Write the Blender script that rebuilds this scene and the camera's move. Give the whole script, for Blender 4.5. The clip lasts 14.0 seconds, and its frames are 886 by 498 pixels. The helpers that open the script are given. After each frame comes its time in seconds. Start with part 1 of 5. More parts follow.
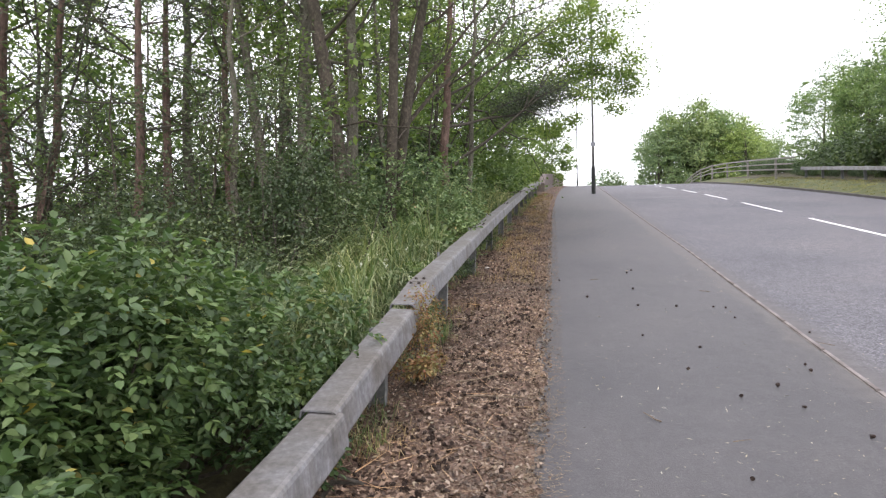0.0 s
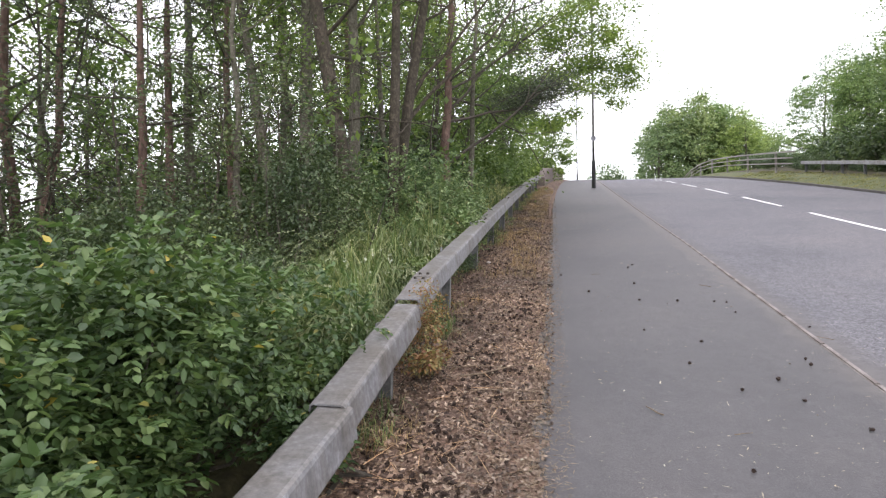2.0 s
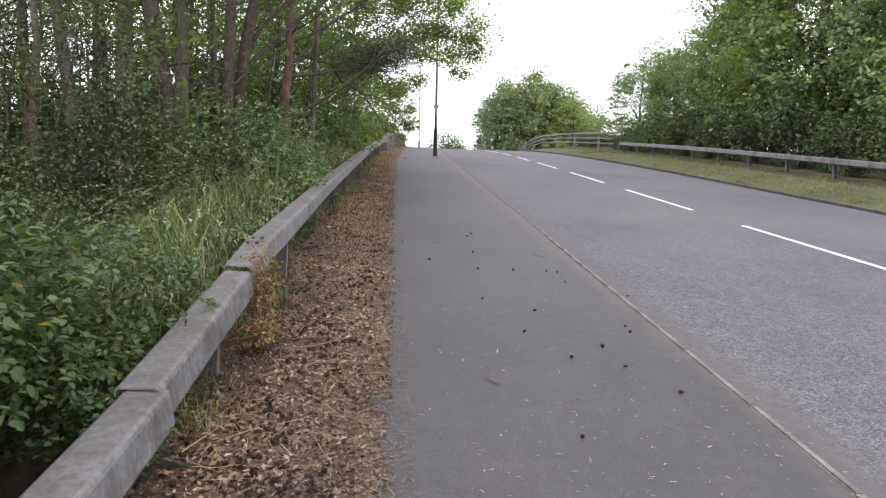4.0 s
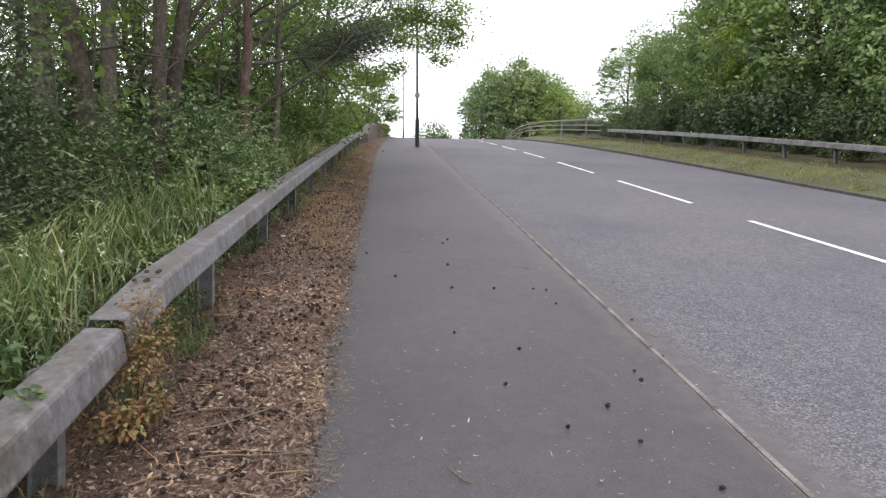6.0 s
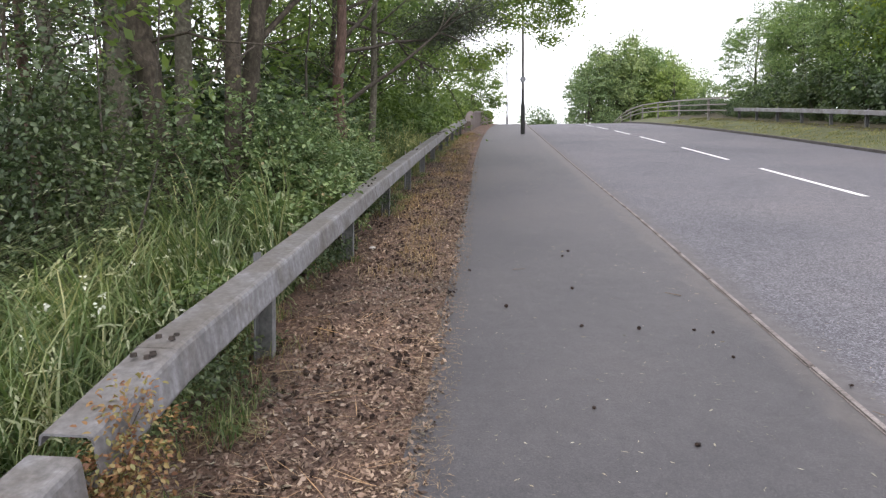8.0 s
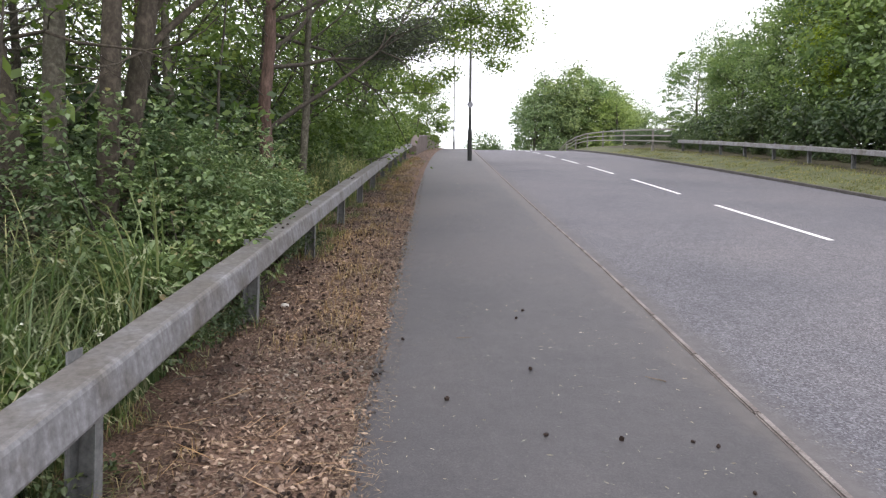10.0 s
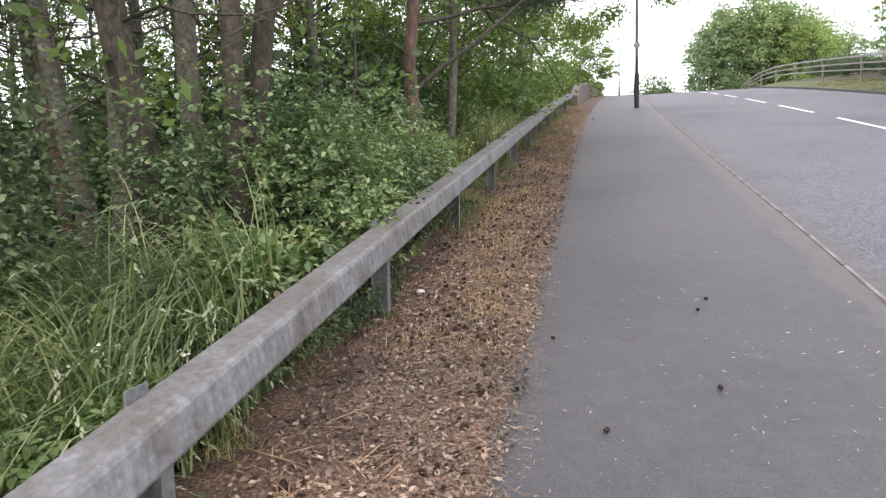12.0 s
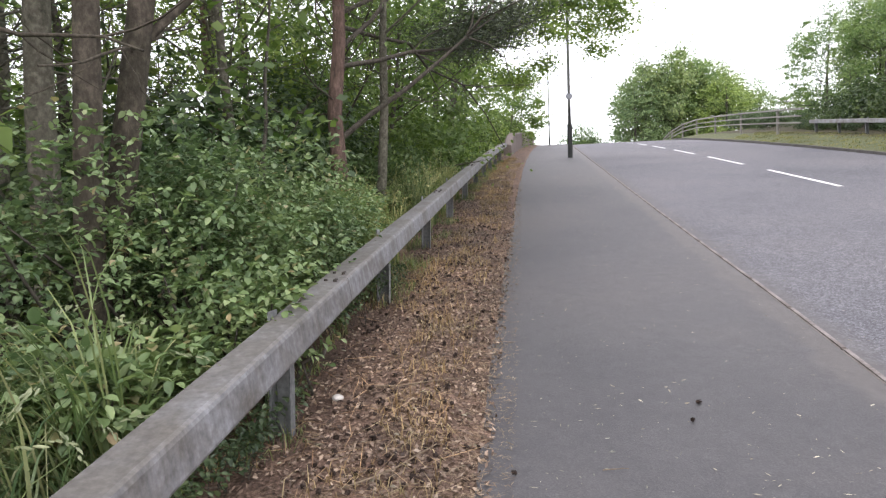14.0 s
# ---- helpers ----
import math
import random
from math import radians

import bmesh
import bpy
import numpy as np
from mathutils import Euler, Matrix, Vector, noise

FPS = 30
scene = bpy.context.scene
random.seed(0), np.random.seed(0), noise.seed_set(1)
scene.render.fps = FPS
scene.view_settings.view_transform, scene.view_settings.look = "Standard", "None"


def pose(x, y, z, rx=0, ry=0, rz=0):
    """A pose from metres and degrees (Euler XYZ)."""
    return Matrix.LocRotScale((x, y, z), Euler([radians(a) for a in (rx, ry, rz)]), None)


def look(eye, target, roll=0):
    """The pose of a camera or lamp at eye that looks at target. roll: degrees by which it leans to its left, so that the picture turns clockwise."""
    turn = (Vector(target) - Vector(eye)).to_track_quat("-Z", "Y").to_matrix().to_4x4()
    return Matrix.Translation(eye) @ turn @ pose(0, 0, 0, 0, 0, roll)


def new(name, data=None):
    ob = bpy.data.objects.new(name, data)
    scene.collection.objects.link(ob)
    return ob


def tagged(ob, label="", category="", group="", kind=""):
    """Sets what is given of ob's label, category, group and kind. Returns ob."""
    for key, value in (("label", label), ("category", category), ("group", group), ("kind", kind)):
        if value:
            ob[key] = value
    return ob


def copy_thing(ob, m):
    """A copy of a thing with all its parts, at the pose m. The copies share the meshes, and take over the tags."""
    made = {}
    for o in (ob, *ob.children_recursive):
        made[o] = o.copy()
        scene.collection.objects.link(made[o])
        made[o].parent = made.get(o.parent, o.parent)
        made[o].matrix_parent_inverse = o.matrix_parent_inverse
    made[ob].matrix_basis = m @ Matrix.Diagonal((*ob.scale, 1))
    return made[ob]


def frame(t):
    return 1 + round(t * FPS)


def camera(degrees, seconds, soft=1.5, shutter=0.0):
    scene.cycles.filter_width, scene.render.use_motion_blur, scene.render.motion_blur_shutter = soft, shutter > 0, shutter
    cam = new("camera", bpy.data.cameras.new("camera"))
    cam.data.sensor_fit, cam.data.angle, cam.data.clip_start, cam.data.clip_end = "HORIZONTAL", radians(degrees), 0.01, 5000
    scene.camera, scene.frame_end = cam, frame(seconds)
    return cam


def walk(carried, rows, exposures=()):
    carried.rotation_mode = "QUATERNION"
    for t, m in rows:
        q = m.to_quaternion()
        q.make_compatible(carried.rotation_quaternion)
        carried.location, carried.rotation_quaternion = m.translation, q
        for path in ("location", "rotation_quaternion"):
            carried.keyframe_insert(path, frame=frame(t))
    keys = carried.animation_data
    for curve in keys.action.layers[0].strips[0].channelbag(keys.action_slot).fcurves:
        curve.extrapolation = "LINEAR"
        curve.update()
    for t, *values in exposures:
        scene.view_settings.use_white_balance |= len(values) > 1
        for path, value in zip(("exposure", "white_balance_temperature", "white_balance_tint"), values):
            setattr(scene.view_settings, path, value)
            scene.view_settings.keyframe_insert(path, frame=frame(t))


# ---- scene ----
cam = camera(69.7, 14.0, soft=1.3, shutter=0.1)
PATH = [
    (0, (-0.021, 0.306, 1.55), (-0.364, 2.276, 1.599), -0.5),
    (0.5, (-0.041, 0.275, 1.552), (-0.384, 2.245, 1.584), -0.2),
    (1, (-0.031, 0.303, 1.544), (-0.392, 2.27, 1.565), -0.8),
    (1.5, (-0.043, 0.307, 1.543), (-0.415, 2.272, 1.572), -0.8),
    (2, (-0.048, 0.257, 1.561), (-0.39, 2.228, 1.591), -0.5),
    (2.5, (-0.042, 0.273, 1.549), (-0.398, 2.241, 1.567), -0.8),
    (3, (-0.03, 0.334, 1.529), (-0.325, 2.312, 1.529), 0.4),
    (3.5, (-0.033, 0.383, 1.529), (-0.201, 2.374, 1.445), -0.1),
    (4, (-0.078, 0.462, 1.575), (0.08, 2.454, 1.497), 1.3),
    (6.5, (0.251, 1.893, 1.812), (0.44, 3.881, 1.697), 0.0),
    (7, (0.249, 2.161, 1.851), (0.355, 4.157, 1.769), 0.9),
    (7.5, (0.141, 2.553, 1.921), (0.267, 4.546, 1.808), 1.9),
    (8, (0.186, 2.952, 1.979), (0.056, 4.942, 1.828), -0.5),
    (10.5, (0.249, 4.337, 2.242), (0.308, 6.335, 2.168), 0.6),
    (11, (0.165, 4.543, 2.276), (0.072, 6.537, 2.145), 0.1),
    (11.5, (0.252, 4.775, 2.322), (-0.261, 6.703, 2.19), -1.0),
    (12, (0.308, 4.944, 2.334), (-0.159, 6.876, 2.115), -1.8),
    (12.5, (0.2, 5.24, 2.374), (0.202, 7.231, 2.188), 1.4),
    (13, (0.136, 5.463, 2.402), (0.189, 7.461, 2.35), 0.3),
    (13.5, (0.172, 5.779, 2.457), (-0.049, 7.765, 2.385), -3.5),
    (14, (0.137, 5.97, 2.487), (-0.127, 7.951, 2.405), -1.9),
]
walk(cam, [(t, look(eye, target, roll)) for t, eye, target, roll in PATH], ((0, 0.28, 6500, 17), (3, 0.27, 6500, 17), (3.5, 0.27, 6500, 17), (4, 0.0, 6500, 17), (7.4, -0.07, 6500, 17), (8.2, 0.1, 6500, 17), (10.4, 0.05, 6500, 17), (11.0, 0.02, 6500, 17), (11.5, 0.42, 6500, 17), (12.0, 0.44, 6500, 17), (12.5, 0.24, 6500, 17), (13.0, 0.04, 6500, 17), (13.5, 0.16, 6500, 17), (14, 0.33, 6500, 17)))

# ---- light ----
world = bpy.data.worlds.new("overcast_sky")
scene.world = world
world.use_nodes = True
wn = world.node_tree.nodes
wl = world.node_tree.links
wn.clear()
w_out = wn.new("ShaderNodeOutputWorld")
w_add = wn.new("ShaderNodeAddShader")
w_sky = wn.new("ShaderNodeTexSky")
w_sky.sky_type = "NISHITA"
w_sky.sun_disc = False
w_sky.sun_elevation = radians(52)
w_sky.sun_rotation = radians(150)
w_b1 = wn.new("ShaderNodeBackground")
w_b1.inputs["Strength"].default_value = 0.05
w_b2 = wn.new("ShaderNodeBackground")
w_b2.inputs["Color"].default_value = (0.985, 0.99, 1.0, 1)
w_b2.inputs["Strength"].default_value = 1.75
wl.new(w_sky.outputs[0], w_b1.inputs["Color"])
wl.new(w_b1.outputs[0], w_add.inputs[0])
wl.new(w_b2.outputs[0], w_add.inputs[1])
wl.new(w_add.outputs[0], w_out.inputs["Surface"])

sun_data = bpy.data.lights.new("sun", "SUN")
sun_data.energy = 1.0
sun_data.angle = radians(25)
sun_data.color = (1.0, 0.97, 0.93)
sun = new("sun", sun_data)
sun.matrix_world = look((-8, -26, 38), (0, 0, 0))
scene.view_settings.exposure = 0.0

# ---- materials ----


def nodes_of(name):
    m = bpy.data.materials.new(name)
    m.use_nodes = True
    t = m.node_tree
    b = t.nodes["Principled BSDF"]
    return m, t, b


def ramp(t, stops):
    r = t.nodes.new("ShaderNodeValToRGB")
    e = r.color_ramp.elements
    while len(e) < len(stops):
        e.new(0.5)
    for el, (p, c) in zip(e, stops):
        el.position = p
        el.color = (*c, 1)
    return r


def tex(t, scale, detail=6.0, rough=0.6, kind="Object", stretch=None):
    co = t.nodes.new("ShaderNodeTexCoord")
    n = t.nodes.new("ShaderNodeTexNoise")
    n.inputs["Scale"].default_value = scale
    n.inputs["Detail"].default_value = detail
    n.inputs["Roughness"].default_value = rough
    if stretch:
        mp = t.nodes.new("ShaderNodeMapping")
        mp.inputs["Scale"].default_value = stretch
        t.links.new(co.outputs[kind], mp.inputs[0])
        t.links.new(mp.outputs[0], n.inputs["Vector"])
    else:
        t.links.new(co.outputs[kind], n.inputs["Vector"])
    return n


def mixed(t, kind, fac, a, b):
    m = t.nodes.new("ShaderNodeMix")
    m.data_type = "RGBA"
    m.blend_type = kind
    for sock, v in ((m.inputs[0], fac), (m.inputs[6], a), (m.inputs[7], b)):
        if isinstance(v, (int, float)):
            sock.default_value = v
        elif isinstance(v, tuple):
            sock.default_value = (*v, 1)
        else:
            t.links.new(v, sock)
    return m.outputs[2]


def bump(t, b, height, strength, dist):
    n = t.nodes.new("ShaderNodeBump")
    n.inputs["Strength"].default_value = strength
    n.inputs["Distance"].default_value = dist
    t.links.new(height, n.inputs["Height"])
    t.links.new(n.outputs[0], b.inputs["Normal"])


def surface(name, fine, fine_stops, coarse=0.5, coarse_stops=((0.3, (0.75, 0.75, 0.75)), (0.7, (1.15, 1.15, 1.15))),
            rough=0.9, bumps=0.3, dist=0.01, stretch=None, metal=0.0):
    """Two scales of noise: a fine grain with its own colours, times broad stains."""
    m, t, b = nodes_of(name)
    n1 = tex(t, fine, 5, 0.65, stretch=stretch)
    r1 = ramp(t, fine_stops)
    t.links.new(n1.outputs[0], r1.inputs[0])
    n2 = tex(t, coarse, 5, 0.6)
    r2 = ramp(t, coarse_stops)
    t.links.new(n2.outputs[0], r2.inputs[0])
    col = mixed(t, "MULTIPLY", 1.0, r1.outputs[0], r2.outputs[0])
    t.links.new(col, b.inputs["Base Color"])
    b.inputs["Roughness"].default_value = rough
    b.inputs["Metallic"].default_value = metal
    b.inputs["Specular IOR Level"].default_value = 0.3
    if bumps:
        bump(t, b, n1.outputs[0], bumps, dist)
    return m


def beside_kerb(t, kerb, reach):
    """1 at the kerb of the bending road, 0 beyond an uneven reach: where dust gathers."""
    co = t.nodes.new("ShaderNodeTexCoord")
    xyz = t.nodes.new("ShaderNodeSeparateXYZ")
    t.links.new(co.outputs["Object"], xyz.inputs[0])

    def calc(op, a, b=0.0, c=0.0):
        m = t.nodes.new("ShaderNodeMath")
        m.operation = op
        for sock, v in zip(m.inputs, (a, b, c)):
            if isinstance(v, (int, float)):
                sock.default_value = v
            else:
                t.links.new(v, sock)
        return m.outputs[0]

    past = calc("MAXIMUM", calc("SUBTRACT", xyz.outputs[1], 8.0), 0.0)
    u = calc("SUBTRACT", xyz.outputs[0], calc("MULTIPLY", calc("MULTIPLY", past, past), 0.0006))
    ragged = calc("MULTIPLY_ADD", tex(t, 2.2, 6, 0.7).outputs[0], 0.5, -0.25)
    away = calc("ADD", calc("ABSOLUTE", calc("SUBTRACT", u, kerb)), ragged)
    m = t.nodes.new("ShaderNodeMapRange")
    m.inputs["From Min"].default_value = reach * 0.35
    m.inputs["From Max"].default_value = reach
    m.inputs["To Min"].default_value = 1.0
    m.inputs["To Max"].default_value = 0.0
    t.links.new(away, m.inputs["Value"])
    return m.outputs[0]


def chippings(name, scale, dark, light, stain=0.4, rough=0.8, gloss=0.35, dust=None):
    """Asphalt: stones of the aggregate as cells, with broad wear. dust: (kerb offset, reach, colour)."""
    m, t, b = nodes_of(name)
    co = t.nodes.new("ShaderNodeTexCoord")
    v = t.nodes.new("ShaderNodeTexVoronoi")
    v.inputs["Scale"].default_value = scale
    t.links.new(co.outputs["Object"], v.inputs["Vector"])
    sep = t.nodes.new("ShaderNodeSeparateColor")
    t.links.new(v.outputs["Color"], sep.inputs[0])
    r1 = ramp(t, ((0.0, dark), (0.75, tuple((d + l) / 2 for d, l in zip(dark, light))), (1.0, light)))
    t.links.new(sep.outputs[0], r1.inputs[0])
    n2 = tex(t, stain, 6, 0.65)
    r2 = ramp(t, ((0.3, (0.74, 0.745, 0.77)), (0.5, (0.98, 0.97, 0.97)), (0.7, (1.17, 1.12, 1.08))))
    t.links.new(n2.outputs[0], r2.inputs[0])
    n3 = tex(t, 9.0, 4, 0.7)
    r3 = ramp(t, ((0.35, (0.86, 0.86, 0.86)), (0.65, (1.08, 1.08, 1.08))))
    t.links.new(n3.outputs[0], r3.inputs[0])
    c = mixed(t, "MULTIPLY", 1.0, r1.outputs[0], r2.outputs[0])
    c = mixed(t, "MULTIPLY", 1.0, c, r3.outputs[0])
    if dust:
        soft = mixed(t, "MULTIPLY", 1.0, r3.outputs[0], dust[2])
        c = mixed(t, "MIX", beside_kerb(t, dust[0], dust[1]), c, soft)
    t.links.new(c, b.inputs["Base Color"])
    b.inputs["Roughness"].default_value = rough
    b.inputs["Specular IOR Level"].default_value = gloss
    bump(t, b, v.outputs["Distance"], 0.35, 0.004)
    return m


def leaf_mat(name, stops, trans=0.35, rough=0.5):
    """Leaves: colour varies from leaf to leaf and between clumps; some light passes through."""
    m, t, b = nodes_of(name)
    g = t.nodes.new("ShaderNodeNewGeometry")
    r = ramp(t, stops)
    t.links.new(g.outputs["Random Per Island"], r.inputs[0])
    n = tex(t, 0.9, 4, 0.6)
    r2 = ramp(t, ((0.32, (0.6, 0.66, 0.66)), (0.68, (1.5, 1.4, 1.2))))
    t.links.new(n.outputs[0], r2.inputs[0])
    c = mixed(t, "MULTIPLY", 1.0, r.outputs[0], r2.outputs[0])
    info = t.nodes.new("ShaderNodeObjectInfo")
    r3 = ramp(t, ((0.0, (0.8, 0.86, 0.88)), (0.5, (1.0, 1.0, 1.0)), (1.0, (1.25, 1.15, 0.95))))
    t.links.new(info.outputs["Random"], r3.inputs[0])
    c = mixed(t, "MULTIPLY", 1.0, c, r3.outputs[0])
    t.links.new(c, b.inputs["Base Color"])
    b.inputs["Roughness"].default_value = rough
    b.inputs["Specular IOR Level"].default_value = 0.5
    tr = t.nodes.new("ShaderNodeBsdfTranslucent")
    c2 = mixed(t, "MULTIPLY", 1.0, c, (1.05, 1.12, 0.72))
    t.links.new(c2, tr.inputs["Color"])
    mx = t.nodes.new("ShaderNodeMixShader")
    mx.inputs[0].default_value = trans
    t.links.new(b.outputs[0], mx.inputs[1])
    t.links.new(tr.outputs[0], mx.inputs[2])
    t.links.new(mx.outputs[0], t.nodes["Material Output"].inputs["Surface"])
    return m


M_PAVE = chippings("footway_asphalt", 190, (0.05, 0.0485, 0.052), (0.093, 0.09, 0.0935), rough=0.64, gloss=0.55, dust=(2.1, 0.2, (0.09, 0.082, 0.08)))
M_ROAD = chippings("road_asphalt", 85, (0.066, 0.0655, 0.0735), (0.218, 0.217, 0.237), 0.25, dust=(2.15, 0.42, (0.115, 0.109, 0.11)))
M_KERBD = surface("dark_kerb_concrete", 60, ((0.3, (0.07, 0.066, 0.062)), (0.7, (0.16, 0.15, 0.145))), 5.0, ((0.3, (0.6, 0.6, 0.58)), (0.6, (1.1, 1.1, 1.1))), dist=0.006)
M_KERB = surface("kerb_concrete", 60, ((0.3, (0.14, 0.127, 0.12)), (0.7, (0.28, 0.258, 0.247))), 3.0, ((0.32, (0.66, 0.62, 0.6)), (0.5, (0.92, 0.9, 0.88)), (0.64, (1.2, 1.18, 1.16))), dist=0.006)
M_PAINT = surface("road_paint", 90, ((0.25, (0.55, 0.55, 0.54)), (0.5, (0.82, 0.82, 0.8))), 3.0, bumps=0.2, dist=0.003)
M_SOIL = surface("leaf_litter_soil", 60, ((0.3, (0.034, 0.022, 0.017)), (0.5, (0.13, 0.09, 0.07)), (0.7, (0.29, 0.213, 0.17))), 3.0,
                 ((0.3, (0.5, 0.47, 0.46)), (0.7, (1.25, 1.15, 1.05))), bumps=0.8, dist=0.02)
M_EARTH = surface("woodland_earth", 14, ((0.3, (0.03, 0.028, 0.015)), (0.7, (0.09, 0.08, 0.04))), 0.7, bumps=0.6, dist=0.03)
M_FIELD = surface("grass_ground", 25, ((0.3, (0.05, 0.064, 0.027)), (0.55, (0.105, 0.115, 0.052)), (0.8, (0.2, 0.175, 0.105))), 0.4, bumps=0.6, dist=0.03)


def galvanised():
    """Dull zinc: fine spangle, run-down streaks, brown dirt in broad patches."""
    m, t, b = nodes_of("weathered_galvanised_steel")
    n1 = tex(t, 30, 5, 0.65)
    r1 = ramp(t, ((0.25, (0.13, 0.13, 0.133)), (0.55, (0.215, 0.216, 0.223)), (0.8, (0.3, 0.303, 0.315))))
    t.links.new(n1.outputs[0], r1.inputs[0])
    n2 = tex(t, 5.0, 5, 0.6, stretch=(4.0, 4.0, 0.5))
    r2 = ramp(t, ((0.35, (0.8, 0.8, 0.81)), (0.5, (1.0, 1.0, 1.0)), (0.68, (1.28, 1.29, 1.32))))
    t.links.new(n2.outputs[0], r2.inputs[0])
    n3 = tex(t, 2.6, 6, 0.65)
    r3 = ramp(t, ((0.36, (0.6, 0.55, 0.48)), (0.56, (1.0, 1.0, 1.0))))
    t.links.new(n3.outputs[0], r3.inputs[0])
    c = mixed(t, "MULTIPLY", 1.0, r1.outputs[0], r2.outputs[0])
    c = mixed(t, "MULTIPLY", 1.0, c, r3.outputs[0])
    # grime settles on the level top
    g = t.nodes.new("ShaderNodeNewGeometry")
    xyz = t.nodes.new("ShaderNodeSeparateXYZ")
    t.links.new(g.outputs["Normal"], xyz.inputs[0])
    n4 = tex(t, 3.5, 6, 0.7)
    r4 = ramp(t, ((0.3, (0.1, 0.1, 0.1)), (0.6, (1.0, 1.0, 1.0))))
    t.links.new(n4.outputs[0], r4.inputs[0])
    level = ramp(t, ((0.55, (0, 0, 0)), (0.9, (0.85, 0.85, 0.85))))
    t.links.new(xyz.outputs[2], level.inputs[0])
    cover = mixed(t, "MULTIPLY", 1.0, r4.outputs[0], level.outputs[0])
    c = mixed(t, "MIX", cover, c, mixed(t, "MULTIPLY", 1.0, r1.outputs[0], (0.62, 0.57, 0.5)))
    t.links.new(c, b.inputs["Base Color"])
    b.inputs["Roughness"].default_value = 0.62
    b.inputs["Metallic"].default_value = 0.2
    bump(t, b, n1.outputs[0], 0.2, 0.003)
    return m


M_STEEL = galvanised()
M_POST = surface("grey_post_steel", 30, ((0.3, (0.12, 0.125, 0.125)), (0.7, (0.24, 0.245, 0.245))), 5.0, rough=0.65, bumps=0.2, dist=0.003, metal=0.2)
M_BOLT = surface("dark_bolt_steel", 60, ((0.3, (0.02, 0.018, 0.016)), (0.7, (0.07, 0.055, 0.045))), 20, rough=0.7, dist=0.002)
M_POLE = surface("dark_pole_paint", 20, ((0.3, (0.025, 0.027, 0.027)), (0.7, (0.055, 0.057, 0.055))), 2.0, rough=0.5, bumps=0.1, dist=0.002)
M_POLE_UP = surface("grey_pole_paint", 20, ((0.3, (0.1, 0.105, 0.1)), (0.7, (0.19, 0.19, 0.18))), 2.0, rough=0.5, bumps=0.1, dist=0.002)
M_SIGN = surface("sign_grey_back", 30, ((0.3, (0.3, 0.31, 0.35)), (0.7, (0.42, 0.43, 0.47))), 4.0, rough=0.5, bumps=0.0)
M_WOODRAIL = surface("parapet_rail_steel", 22, ((0.3, (0.2, 0.19, 0.17)), (0.7, (0.33, 0.31, 0.28))), 2.0, rough=0.7, bumps=0.2, dist=0.003)
M_PARAPET = surface("pinkish_concrete", 16, ((0.3, (0.13, 0.105, 0.095)), (0.7, (0.22, 0.185, 0.168))), 1.2, rough=0.9, bumps=0.3, dist=0.01)
M_BARK = surface("grey_bark", 26, ((0.25, (0.045, 0.042, 0.034)), (0.5, (0.12, 0.112, 0.093)), (0.75, (0.23, 0.217, 0.183))), 2.2,
                 ((0.3, (0.62, 0.66, 0.55)), (0.7, (1.2, 1.15, 1.1))), bumps=0.7, dist=0.02, stretch=(1, 1, 0.8))
M_BARKD = surface("dark_bark", 26, ((0.25, (0.032, 0.027, 0.022)), (0.5, (0.08, 0.07, 0.056)), (0.75, (0.15, 0.132, 0.11))), 2.2,
                  bumps=0.7, dist=0.02, stretch=(1, 1, 0.8))
M_BARKM = surface("brown_grey_bark", 26, ((0.25, (0.026, 0.021, 0.017)), (0.5, (0.068, 0.058, 0.047)), (0.75, (0.14, 0.122, 0.1))), 2.2,
                  ((0.3, (0.66, 0.68, 0.58)), (0.7, (1.2, 1.15, 1.1))), bumps=0.7, dist=0.02, stretch=(1, 1, 0.6))
M_PINEBARK = surface("reddish_pine_bark", 22, ((0.25, (0.045, 0.033, 0.028)), (0.5, (0.13, 0.085, 0.068)), (0.75, (0.23, 0.155, 0.125))), 1.5,
                     bumps=0.9, dist=0.025, stretch=(1, 1, 0.3))
M_ASH = leaf_mat("pale_green_leaves", ((0.0, (0.085, 0.145, 0.04)), (0.5, (0.145, 0.22, 0.062)), (1.0, (0.22, 0.3, 0.115))), 0.44)
# lighter copy of pale_green_leaves: the sky's backlight is put into the colour
M_SPRAY = leaf_mat("pale_backlit_ash_leaves", ((0.0, (0.11, 0.18, 0.05)), (0.5, (0.19, 0.27, 0.085)), (1.0, (0.27, 0.35, 0.13))), 0.6)
M_LIME = leaf_mat("yellow_green_leaves", ((0.0, (0.14, 0.21, 0.035)), (0.5, (0.21, 0.3, 0.055)), (1.0, (0.29, 0.38, 0.09))), 0.55)
M_HAW = leaf_mat("small_hawthorn_leaves", ((0.0, (0.04, 0.066, 0.034)), (0.5, (0.078, 0.118, 0.06)), (1.0, (0.14, 0.185, 0.1))), 0.3, 0.42)
M_OAK = leaf_mat("mid_green_leaves", ((0.0, (0.046, 0.09, 0.032)), (0.5, (0.09, 0.148, 0.058)), (1.0, (0.15, 0.21, 0.09))), 0.34)
M_DARK = leaf_mat("dark_green_leaves", ((0.0, (0.032, 0.06, 0.028)), (0.5, (0.062, 0.105, 0.048)), (1.0, (0.105, 0.15, 0.07))), 0.32)
M_NEEDLE = leaf_mat("pine_needles", ((0.0, (0.03, 0.045, 0.034)), (0.5, (0.06, 0.08, 0.058)), (1.0, (0.11, 0.13, 0.09))), 0.15)
